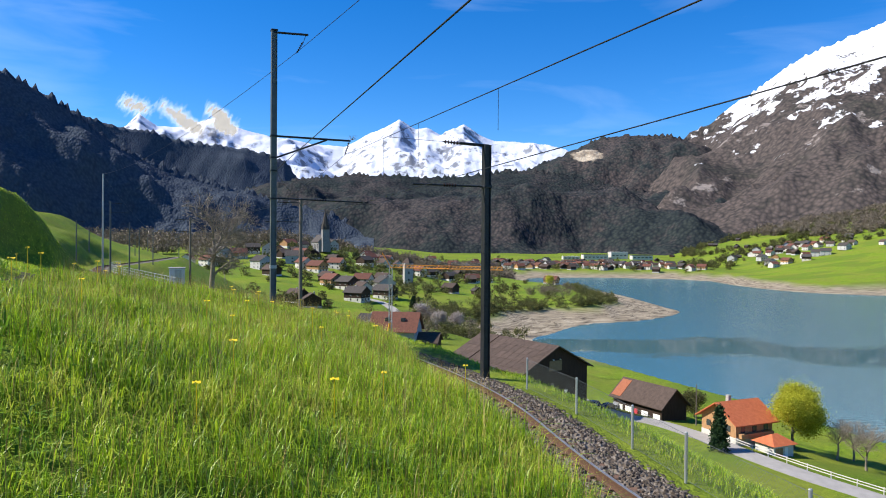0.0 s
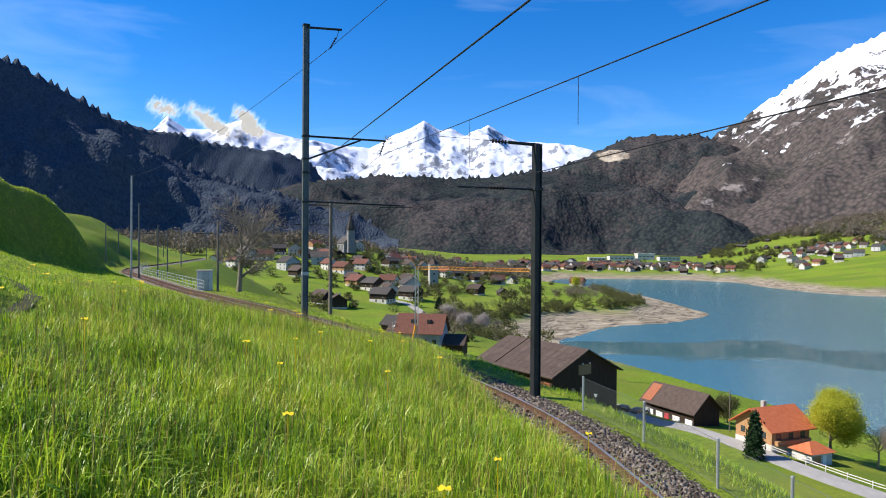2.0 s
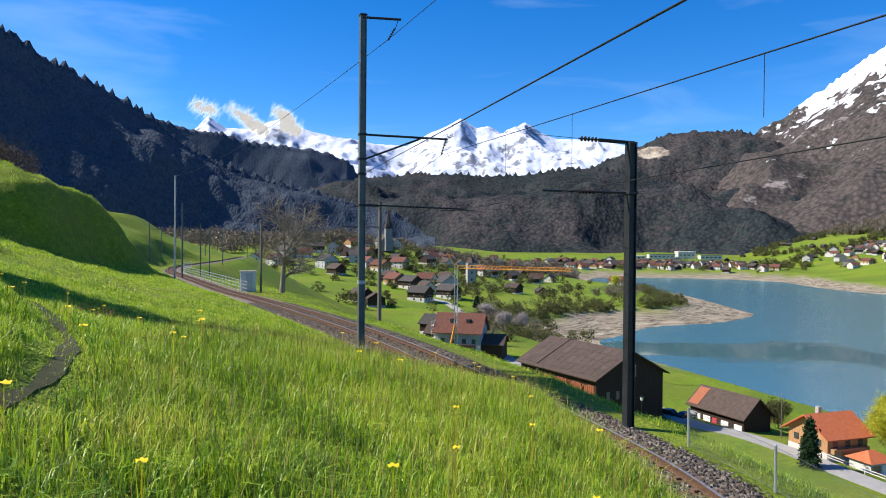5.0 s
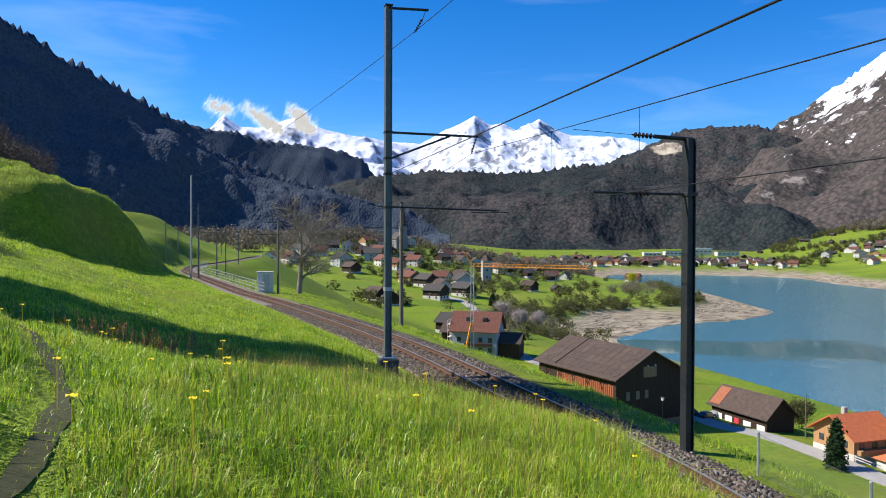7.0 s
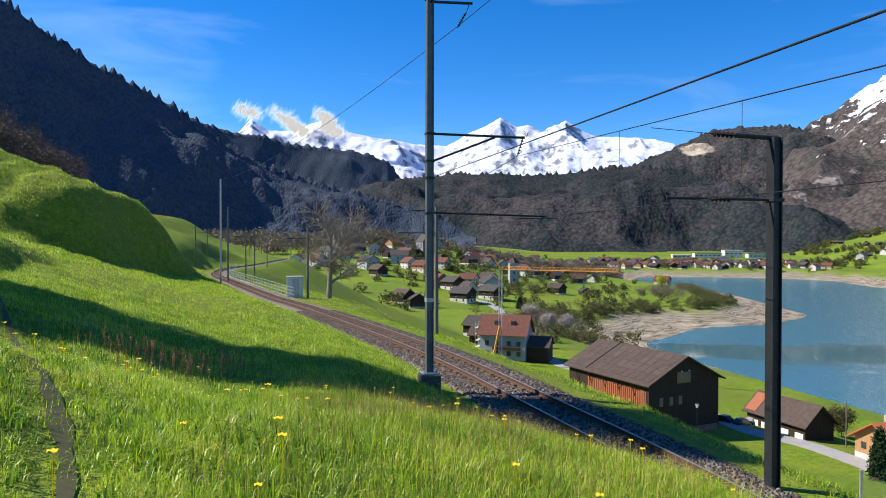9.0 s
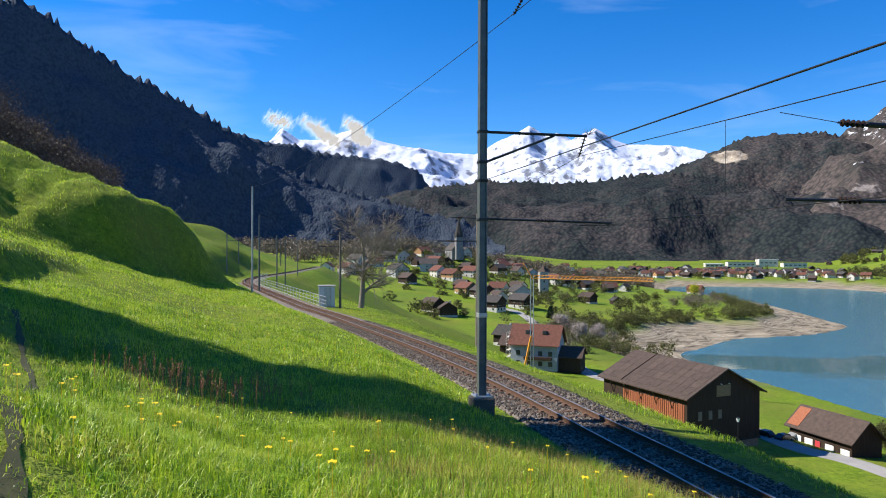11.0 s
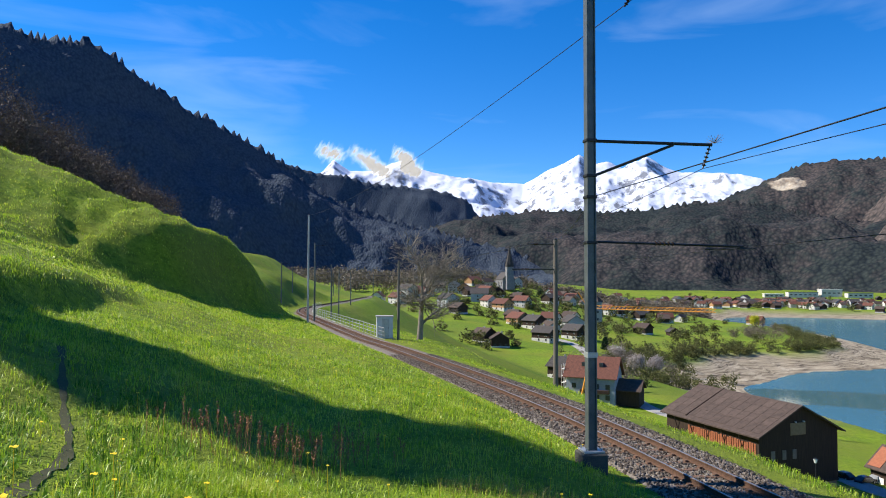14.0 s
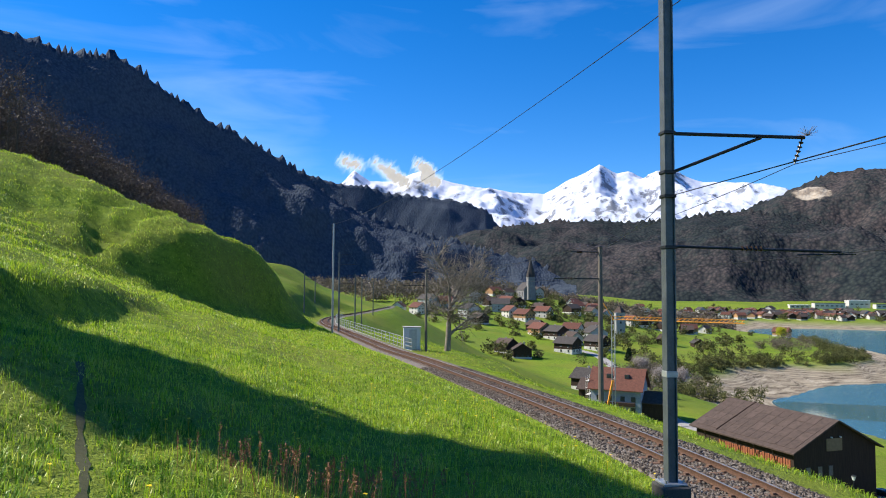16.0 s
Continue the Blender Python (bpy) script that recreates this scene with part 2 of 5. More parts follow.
# ground material: meadow, bare sand of the drawn-down lake, far woodland floor
GROUND, gn, gl, gb = mat("meadow_ground", 0.9, 0, 0.15)
at = coords(gn, gl)
n1, n2, n3 = noise_tex(gn, gl, 0.05, 4, at), noise_tex(gn, gl, 0.9, 4, at), noise_tex(gn, gl, 14, 5, at)
n4 = noise_tex(gn, gl, 3.2, 5, at, 0.7)
lush = maths(gn, gl, "ADD", maths(gn, gl, "MULTIPLY", n2, 0.3), maths(gn, gl, "ADD", maths(gn, gl, "MULTIPLY", n3, 0.3), maths(gn, gl, "MULTIPLY", n4, 0.4)))
green = ramp(gn, gl, lush, [(0.36, (0.045, 0.085, 0.008)), (0.5, (0.155, 0.24, 0.014)), (0.64, (0.3, 0.37, 0.03))])
green = mix(gn, gl, maths(gn, gl, "MULTIPLY", ramp(gn, gl, n1, [(0.42, (0, 0, 0)), (0.6, (1, 1, 1))]), 0.5), green, (0.2, 0.2, 0.035))
acre = noise_tex(gn, gl, 0.011, 3, coords(gn, gl, (1, 2.2, 1)), 0.5)
green = mix(gn, gl, maths(gn, gl, "MULTIPLY", ramp(gn, gl, acre, [(0.5, (0, 0, 0)), (0.54, (1, 1, 1))]), 0.45), green, (0.085, 0.15, 0.018))
at2 = coords(gn, gl, (0.1, 0.1, 4.5))
sandn = noise_tex(gn, gl, 0.8, 7, at2, 0.65)
sand = ramp(gn, gl, sandn, [(0.36, (0.075, 0.06, 0.042)), (0.46, (0.23, 0.19, 0.135)), (0.56, (0.33, 0.28, 0.2)), (0.68, (0.46, 0.4, 0.3))])
cover = gn.new("ShaderNodeAttribute")
cover.attribute_name = "sand"
gl.new(mix(gn, gl, cover.outputs["Fac"], green, sand), gb.inputs["Base Color"])
bump(gn, gl, gb, maths(gn, gl, "ADD", n3, maths(gn, gl, "MULTIPLY", n4, 2.0)), 0.8, 0.1)

gx = graded(-2600, -34, 16, 2600, 0.4, 1.03)
gy = graded(-160, -8, 62, 4300, 0.45, 1.03)
GX, GY = np.meshgrid(gx, gy)
GZ = land(GX, GY)
GD = to_shore(GX, GY)
W, H = len(gx), len(gy)
quads = [(r * W + c, r * W + c + 1, (r + 1) * W + c + 1, (r + 1) * W + c) for r in range(H - 1) for c in range(W - 1)]
gm = mesh_of("ground", np.stack([GX, GY, GZ], 2).reshape(-1, 3), quads, GROUND)
sandy = smooth(48, 34, GD + 8 * wave(GX, GY, 30, 2.0)) * smooth(265, 310, GY)
gm.attributes.new("sand", "FLOAT", "POINT").data.foreach_set("value", sandy.ravel())
ground = tagged(new("ground", gm), "sunlit green hillside meadow falling to a valley with a lake shore", "ground", kind="structure")

# lake
WATER, n, l, b = mat("lake_water", 0.09, 0, 0.5)
at = coords(n, l)
b.inputs["Base Color"].default_value = (0.055, 0.15, 0.17, 1)
where = n.new("ShaderNodeSeparateXYZ")
l.new(at, where.inputs[0])
lane = maths(n, l, "ABSOLUTE", maths(n, l, "SUBTRACT", maths(n, l, "ADD", where.outputs["Y"], maths(n, l, "MULTIPLY", noise_tex(n, l, 1.0, 4, coords(n, l, (0.012, 0.02, 1)), 0.6), 110.0)), 375.0))
breeze = ramp(n, l, maths(n, l, "DIVIDE", lane, 100.0), [(0.2, (0, 0, 0)), (0.32, (1, 1, 1))])
l.new(maths(n, l, "ADD", maths(n, l, "MULTIPLY", breeze, 0.2), 0.04), b.inputs["Roughness"])
ripple = n.new("ShaderNodeBump")
ripple.inputs["Distance"].default_value = 0.12
l.new(maths(n, l, "ADD", maths(n, l, "MULTIPLY", breeze, 0.5), 0.03), ripple.inputs["Strength"])
l.new(noise_tex(n, l, 0.5, 3, at), ripple.inputs["Height"])
l.new(ripple.outputs[0], b.inputs["Normal"])
lx, ly = np.array([-60, 2500.0]), np.array([-150, 1000.0])
lake = tagged(new("water", mesh_of("water", [(-60, 60, LAKE_Z), (2500, -150, LAKE_Z), (2500, 1040, LAKE_Z), (-60, 1040, LAKE_Z)], [(0, 1, 2, 3)], WATER)),
              "calm blue-green mountain lake at low level", "lake", kind="structure")


# ---- mountains ----
def fbm(x, y, scale, octaves=5, seed=0.0, ridged=False):
    out, amp = np.zeros(len(x)), 1.0
    for o in range(octaves):
        f = 2 ** o / scale
        v = np.array([noise.noise((a * f + seed, b * f - seed, seed * 0.37 + o * 7.1)) for a, b in zip(x, y)])
        out += amp * ((0.5 - np.abs(v)) if ridged else v)
        amp *= 0.5
    return out


def mountain(name, label, crest, near, far, foot, material, rough, step=0.25, rows=44, power=1.2, scale=260, seed=1.0, spikes=0.0, ridged=False):
    """A range seen from the valley: crest is a few (bearing, elevation) in degrees; it climbs from near to far metres."""
    az = np.arange(crest[0][0], crest[-1][0] + step, step)
    el = np.interp(az, [c[0] for c in crest], [c[1] for c in crest])
    k = np.concatenate([np.linspace(0, 1, rows), [1.06, 1.2]])
    A, K = np.meshgrid(np.radians(az), k)
    top = 4 + far * np.tan(np.radians(el))
    R = near + (far - near) * K
    X, Y = np.sin(A) * R, np.cos(A) * R + 8
    shape = np.where(K <= 1, np.clip(K, 0, 1) ** power, 1 - (K - 1) * 2.2)
    Z = foot + (top[None] - foot) * shape
    nz = fbm(X.ravel(), Y.ravel(), scale, 6, seed, ridged).reshape(X.shape)
    Z += rough * nz * smooth(0, 0.25, K) * (1 - 0.8 * smooth(0.8, 1.0, K))
    if spikes:
        sp = np.random.RandomState(int(seed * 10)).rand(len(az)) ** 2 * spikes
        Z[rows - 1] += sp
    w, h = len(az), len(k)
    f = [(r * w + c, r * w + c + 1, (r + 1) * w + c + 1, (r + 1) * w + c) for r in range(h - 1) for c in range(w - 1)]
    return tagged(new(name, mesh_of(name, np.stack([X, Y, Z], 2).reshape(-1, 3), f, material)), label, "mountain", kind="structure")


def forest(name, dark, mid, brown, rock, tree=0.06, brownness=0.5, rockiness=0.62, snowline=0.0, scar=None):
    m, n, l, b = mat(name, 0.95, 0, 0.05)
    at = coords(n, l, (1, 1, 0.45))
    at2 = coords(n, l)
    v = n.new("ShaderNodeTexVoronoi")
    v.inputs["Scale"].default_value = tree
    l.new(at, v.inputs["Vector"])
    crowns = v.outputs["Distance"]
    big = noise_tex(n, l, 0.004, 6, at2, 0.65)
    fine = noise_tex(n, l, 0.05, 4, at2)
    # colour darkens away from crown centres: shade between the trees is painted in
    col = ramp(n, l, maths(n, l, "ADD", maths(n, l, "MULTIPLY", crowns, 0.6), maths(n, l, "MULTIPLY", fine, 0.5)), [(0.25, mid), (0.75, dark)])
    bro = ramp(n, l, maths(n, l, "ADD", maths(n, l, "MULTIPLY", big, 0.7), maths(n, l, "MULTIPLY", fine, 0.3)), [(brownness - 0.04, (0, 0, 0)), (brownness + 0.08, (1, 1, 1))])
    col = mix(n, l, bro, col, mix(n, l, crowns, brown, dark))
    rk = ramp(n, l, noise_tex(n, l, 0.007, 7, coords(n, l, (1, 1, 0.35)), 0.7), [(rockiness, (0, 0, 0)), (rockiness + 0.04, (1, 1, 1))])
    col = mix(n, l, rk, col, rock)
    pos = n.new("ShaderNodeSeparateXYZ")
    l.new(at2, pos.inputs[0])
    if scar:
        vd = n.new("ShaderNodeVectorMath")
        vd.operation = "DISTANCE"
        l.new(coords(n, l, (1, 0, 1.7)), vd.inputs[0])
        vd.inputs[1].default_value = (scar[0], 0, scar[1] * 1.7)
        edge = maths(n, l, "ADD", vd.outputs["Value"], maths(n, l, "MULTIPLY", noise_tex(n, l, 0.02, 5, at2), 90.0))
        inside = ramp(n, l, maths(n, l, "DIVIDE", edge, 200.0), [(scar[2] / 200, (1, 1, 1)), (scar[2] / 200 + 0.05, (0, 0, 0))])
        col = mix(n, l, inside, col, ramp(n, l, noise_tex(n, l, 0.04, 5, coords(n, l, (1, 1, 0.3))), [(0.35, (0.24, 0.19, 0.14)), (0.65, (0.5, 0.43, 0.33))]))
    if snowline:
        up = n.new("ShaderNodeSeparateXYZ")
        l.new(n.new("ShaderNodeNewGeometry").outputs["Normal"], up.inputs[0])
        k = maths(n, l, "ADD", maths(n, l, "DIVIDE", maths(n, l, "SUBTRACT", pos.outputs["Z"], snowline), 420.0),
                  maths(n, l, "MULTIPLY", maths(n, l, "SUBTRACT", noise_tex(n, l, 0.012, 7, coords(n, l, (1, 1, 0.6)), 0.72), 0.5), 3.8))
        snow = ramp(n, l, k, [(0.2, (0, 0, 0)), (0.27, (1, 1, 1))])
        col = mix(n, l, snow, col, (0.86, 0.88, 0.92))
    l.new(col, b.inputs["Base Color"])
    bump(n, l, b, maths(n, l, "MULTIPLY", crowns, -1.0), 0.5, 4.0)
    return m


# the left slopes' blue-grey tones have the blue of distant air painted in
FOREST_HAZY = forest("hazy_dark_conifer_slope", (0.042, 0.055, 0.078), (0.075, 0.094, 0.118), (0.105, 0.102, 0.115), (0.18, 0.185, 0.2), 0.2, 0.6, 0.7)
# central hill's tones are lowered, shade lying on it put into the colour
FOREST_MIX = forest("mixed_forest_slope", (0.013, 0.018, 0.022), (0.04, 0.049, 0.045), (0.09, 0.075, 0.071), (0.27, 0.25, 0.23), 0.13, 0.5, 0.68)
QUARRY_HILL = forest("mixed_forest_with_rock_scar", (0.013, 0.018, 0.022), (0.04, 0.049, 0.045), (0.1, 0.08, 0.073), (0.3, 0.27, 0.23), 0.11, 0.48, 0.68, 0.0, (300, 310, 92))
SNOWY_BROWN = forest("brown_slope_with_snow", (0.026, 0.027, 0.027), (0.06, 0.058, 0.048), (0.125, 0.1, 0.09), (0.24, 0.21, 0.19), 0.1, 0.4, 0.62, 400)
SNOW, n, l, b = mat("snow_and_rock", 0.75, 0, 0.2)
geo = n.new("ShaderNodeNewGeometry")
sep = n.new("ShaderNodeSeparateXYZ")
l.new(geo.outputs["Normal"], sep.inputs[0])
at = coords(n, l)
rocky = maths(n, l, "ADD", maths(n, l, "MULTIPLY", sep.outputs["Z"], 0.55), maths(n, l, "MULTIPLY", noise_tex(n, l, 0.016, 8, at, 0.72), 0.9))
l.new(ramp(n, l, rocky, [(0.77, (0.17, 0.185, 0.22)), (0.85, (0.62, 0.66, 0.76))]), b.inputs["Base Color"])
bump(n, l, b, noise_tex(n, l, 0.02, 6, at), 0.5, 14)

mountain("mountain_range_far", "far snow-covered alpine range under blue sky", [(-38, 6), (-30, 7.3), (-28.6, 8.0), (-27.6, 9.1), (-26.3, 8.2), (-24.4, 8.2), (-22.2, 9.0), (-20, 8.3), (-17.3, 7.6), (-14.6, 7.3), (-12.4, 7.3), (-10.6, 8.3), (-9.2, 8.8), (-8.1, 9.3),
    (-6.8, 8.7), (-5.9, 8.9), (-4.6, 8.2), (-3, 9.1), (-1.7, 8.2), (-0.6, 7.8), (1.3, 7.6), (2.6, 7.6), (5.1, 6.9), (8, 5), (14, 3)], 3200, 4500, 60, SNOW, 150, 0.12, 80, 1.15, 560, 3.1, 2, True)
mountain("mountain_left_far", "dark wooded mountain shoulder below the snow range", [(-60, 12), (-46, 11), (-35.3, 9.8), (-32.3, 9.1), (-28.8, 8.1), (-26.5, 8), (-24.3, 7.4), (-21.5, 7), (-18.8, 6.7), (-17, 6.2), (-16.2, 5), (-13.8, 3.2), (-10, 1)], 2600, 2900, -60, FOREST_HAZY, 60, 0.2, 40, 1.0, 300, 5.3, 14)
mountain("mountain_left", "steep shaded forested mountainside", [(-125, 18), (-80, 21), (-60, 19), (-52.7, 17.3), (-50.7, 16.5), (-48.9, 15.8), (-45.2, 16.2), (-43.7, 15.7), (-41.7, 14.4), (-39.6, 13.1), (-36.2, 11.3), (-33.2, 9.7), (-30.5, 7.9), (-27.8, 6.2), (-24.2, 4.9), (-20.1, 3.6), (-15.2, 2.6), (-10, 1)], 1330, 1700, -60, FOREST_HAZY, 70, 0.2, 50, 1.0, 240, 2.2, 20)
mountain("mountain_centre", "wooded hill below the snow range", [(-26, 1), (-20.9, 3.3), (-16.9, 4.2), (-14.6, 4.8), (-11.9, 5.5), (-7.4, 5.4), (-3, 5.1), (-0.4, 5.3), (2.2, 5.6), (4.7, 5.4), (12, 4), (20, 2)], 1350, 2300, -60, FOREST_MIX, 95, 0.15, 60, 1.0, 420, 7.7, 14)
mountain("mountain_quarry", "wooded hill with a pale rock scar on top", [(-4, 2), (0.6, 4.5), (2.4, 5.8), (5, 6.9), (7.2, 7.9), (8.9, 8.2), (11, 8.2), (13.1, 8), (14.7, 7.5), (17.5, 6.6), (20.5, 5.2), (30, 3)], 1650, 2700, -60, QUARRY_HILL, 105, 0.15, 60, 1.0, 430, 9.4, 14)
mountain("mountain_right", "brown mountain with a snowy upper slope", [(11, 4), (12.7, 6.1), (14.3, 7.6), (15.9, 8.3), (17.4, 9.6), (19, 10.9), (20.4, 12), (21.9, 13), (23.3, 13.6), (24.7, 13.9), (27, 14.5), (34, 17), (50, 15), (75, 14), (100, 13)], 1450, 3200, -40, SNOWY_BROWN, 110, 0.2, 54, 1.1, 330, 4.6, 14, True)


# ---- helpers for things ----
def part(name, bm, material, parent=None, label="", smooth_shade=False):
    me = bpy.data.meshes.new(name)
    bm.to_mesh(me)
    bm.free()
    if smooth_shade:
        me.polygons.foreach_set("use_smooth", [True] * len(me.polygons))
    me.materials.append(material)
    ob = new(name, me)
    if parent is not None:
        ob.parent = parent
    if label:
        ob["label"] = label
    return ob


def thing(name, m, label, category, group="", kind=""):
    e = new(name)
    e.empty_display_size = 0.3
    e.matrix_world = m
    return tagged(e, label, category, group, kind)


def box(size, at=(0, 0, 0), bev=0.0, rot=None, bm=None):
    """A block centred at `at` (bevelled)."""
    bm = bm or bmesh.new()
    m = Matrix.Translation(at) @ (rot.to_4x4() if rot else Matrix.Identity(4)) @ Matrix.Diagonal((*size, 1))
    r = bmesh.ops.create_cube(bm, size=1, matrix=m)
    if bev:
        es = list({e for v in r["verts"] for e in v.link_edges})
        bmesh.ops.bevel(bm, geom=es, offset=bev, segments=1, affect="EDGES")
    return bm


def rod(a, b, r0, r1=None, sides=8, bm=None):
    bm = bm or bmesh.new()
    a, b = Vector(a), Vector(b)
    d = b - a
    m = Matrix.Translation((a + b) / 2) @ d.to_track_quat("Z", "Y").to_matrix().to_4x4()
    bmesh.ops.create_cone(bm, cap_ends=True, segments=sides, radius1=r0, radius2=r0 if r1 is None else r1, depth=d.length, matrix=m)
    return bm


def track_at(y):
    i = int(np.argmin(np.abs(TRACK[:, 1] - y)))
    return TRACK[i], TDIR[i], float(rail_z(np.array(TRACK[i, 1])))


# ---- railway ----
GRAVEL, n, l, b = mat("grey_ballast", 0.9, 0, 0.2)
isl = n.new("ShaderNodeNewGeometry")
at = coords(n, l)
cellv = n.new("ShaderNodeTexVoronoi")
cellv.inputs["Scale"].default_value = 14
l.new(at, cellv.inputs["Vector"])
l.new(mix(n, l, 0.5, ramp(n, l, isl.outputs["Random Per Island"], [(0, (0.03, 0.023, 0.018)), (0.6, (0.115, 0.093, 0.075)), (1, (0.38, 0.34, 0.29))]),
          ramp(n, l, cellv.outputs["Color"], [(0.1, (0.025, 0.019, 0.015)), (0.9, (0.19, 0.155, 0.125))])), b.inputs["Base Color"])
bump(n, l, b, cellv.outputs["Distance"], 0.9, 0.05)


def sweep(name, off, profile, material, y0, y1, closed=False, flat=True):
    sel = [i for i in range(len(TRACK)) if y0 <= TRACK[i, 1] <= y1]
    v, f, k = [], [], len(profile)
    for i in sel:
        c, d = TRACK[i], TDIR[i]
        z = float(rail_z(c[1]))
        for a, h in profile:
            v.append((c[0] + d[1] * (a + off), c[1] - d[0] * (a + off), z + h))
    for r in range(len(sel) - 1):
        for q in range(k if closed else k - 1):
            f.append((r * k + q, r * k + (q + 1) % k, (r + 1) * k + (q + 1) % k, (r + 1) * k + q))
    return mesh_of(name, v, f, material, flat)


track = thing("railway_track", pose(0, 0, 0), "single metre-gauge railway track with rusty rails in grey ballast", "railway track", kind="structure")
bed = new("ballast_bed", sweep("ballast_bed", 0, [(-2.2, -0.62), (-1.5, -0.17), (1.35, -0.17), (1.85, -0.3), (2.6, -0.75)], GRAVEL, -22, 245))
bed.parent = track
RAIL = [(-0.06, -0.145), (-0.06, -0.13), (-0.012, -0.115), (-0.012, -0.04), (-0.034, -0.03), (-0.034, -0.004), (0.034, -0.004), (0.034, -0.03), (0.012, -0.04), (0.012, -0.115), (0.06, -0.13), (0.06, -0.145)]
for o in (-0.53, 0.53):
    r = new("rail", sweep("rail", o, RAIL, RUST, -22, 245, True))
    r.parent = track
    h = new("rail_head", sweep("rail_head", o, [(-0.026, -0.003), (-0.026, 0.002), (0.026, 0.002), (0.026, -0.003)], RAIL_TOP, -22, 245))
    h.parent = r
    h["label"] = "shiny worn running surface"
sleeper = box((1.9, 0.22, 0.1), (0, 0, -0.05), 0.02)
for sx in (-0.66, -0.4, 0.4, 0.66):
    box((0.09, 0.12, 0.05), (sx, 0, 0.02), 0, None, sleeper)
sm = bpy.data.meshes.new("sleeper")
sleeper.to_mesh(sm)
sleeper.free()
sm.materials.append(TIE)
run = RUN[0] + 4
while run < RUN[-1] - 90:
    x, y = np.interp(run, RUN, TRACK[:, 0]), np.interp(run, RUN, TRACK[:, 1])
    dx, dy = np.interp(run, RUN, TDIR[:, 0]), np.interp(run, RUN, TDIR[:, 1])
    if -12 < y < 150:
        s = new("sleeper", sm)
        s.matrix_world = pose(x, y, float(rail_z(np.array(y))) - 0.145, 0, 0, math.degrees(math.atan2(-dx, dy)) + random.uniform(-0.6, 0.6))
        s.parent = track
    run += 0.66
# loose stones of the bed
rs = np.random.RandomState(4)
base = np.array([(-1, -1, -0.7), (1, -1, -0.6), (1.1, 0.9, -0.7), (-0.9, 1, -0.6), (-0.6, -0.5, 0.7), (0.7, -0.6, 0.6), (0.6, 0.6, 0.75), (-0.7, 0.5, 0.6)])
bf = np.array([(0, 1, 5, 4), (1, 2, 6, 5), (2, 3, 7, 6), (3, 0, 4, 7), (4, 5, 6, 7)])
N = 60000
rr = -2 + 62 * rs.rand(N) ** 1.3
ru = np.interp(rr, TRACK[:, 1], RUN)
off = rs.uniform(-2.1, 2.4, N)
keep = ~((np.abs(np.abs(off) - 0.53) < 0.07))
ru, off, rr = ru[keep], off[keep], rr[keep]
N = len(ru)
cx, cy = np.interp(ru, RUN, TRACK[:, 0]), np.interp(ru, RUN, TRACK[:, 1])
tx, ty_ = np.interp(ru, RUN, TDIR[:, 0]), np.interp(ru, RUN, TDIR[:, 1])
px, py = cx + ty_ * off, cy - tx * off
pz = rail_z(cy) + np.interp(off, [-2.2, -1.5, 1.35, 1.85, 2.6], [-0.62, -0.17, -0.17, -0.3, -0.75]) + 0.012
sz = rs.uniform(0.018, 0.042, N)
ang = rs.rand(N) * 6.28
V = base[None] * sz[:, None, None] * rs.uniform(0.7, 1.3, (N, 8, 1))
ca, sa = np.cos(ang)[:, None], np.sin(ang)[:, None]
V = np.stack([V[..., 0] * ca - V[..., 1] * sa + px[:, None], V[..., 0] * sa + V[..., 1] * ca + py[:, None], V[..., 2] + pz[:, None]], 2)


def quick_mesh(name, verts, loops, sizes, material, smooth_shade=False):
    """A large mesh straight from arrays."""
    me = bpy.data.meshes.new(name)
    me.vertices.add(len(verts))
    me.vertices.foreach_set("co", verts.astype(np.float32).ravel())
    me.loops.add(len(loops))
    me.loops.foreach_set("vertex_index", loops.astype(np.int32).ravel())
    me.polygons.add(len(sizes))
    me.polygons.foreach_set("loop_start", np.concatenate([[0], np.cumsum(sizes)[:-1]]).astype(np.int32))
    me.polygons.foreach_set("loop_total", sizes.astype(np.int32))
    me.materials.append(material)
    me.update(calc_edges=True)
    return me


loops = (np.arange(N)[:, None, None] * 8 + bf[None]).reshape(-1)
stones = tagged(new("ballast_stones", quick_mesh("ballast_stones", V.reshape(-1, 3), loops, np.full(N * 5, 4), GRAVEL)), "loose angular grey track ballast between the sleepers", "gravel", kind="stuff")


# ---- masts and wires ----
def wire(name, points, r, label, group="overhead wires", parent=None, material=None, sides=6):
    """A thin tube along the points."""
    pts = [Vector(p) for p in points]
    v, f = [], []
    for i, p in enumerate(pts):
        q = (pts[min(i + 1, len(pts) - 1)] - pts[max(i - 1, 0)]).to_track_quat("Z", "Y").to_matrix()
        for s in range(sides):
            t = 6.2832 * s / sides
            v.append(p + q @ Vector((math.cos(t) * r, math.sin(t) * r, 0)))
    for i in range(len(pts) - 1):
        for s in range(sides):
            f.append((i * sides + s, i * sides + (s + 1) % sides, (i + 1) * sides + (s + 1) % sides, (i + 1) * sides + s))
    ob = new(name, mesh_of(name, v, f, material or WIRE))
    if parent is not None:
        ob.parent = parent
        return ob
    return tagged(ob, label, "overhead wire", group)


def sag(a, b, drop=0.25, n=14):
    a, b = np.array(a, float), np.array(b, float)
    return [tuple(a + (b - a) * k - np.array((0, 0, drop * 4 * k * (1 - k)))) for k in np.linspace(0, 1, n)]


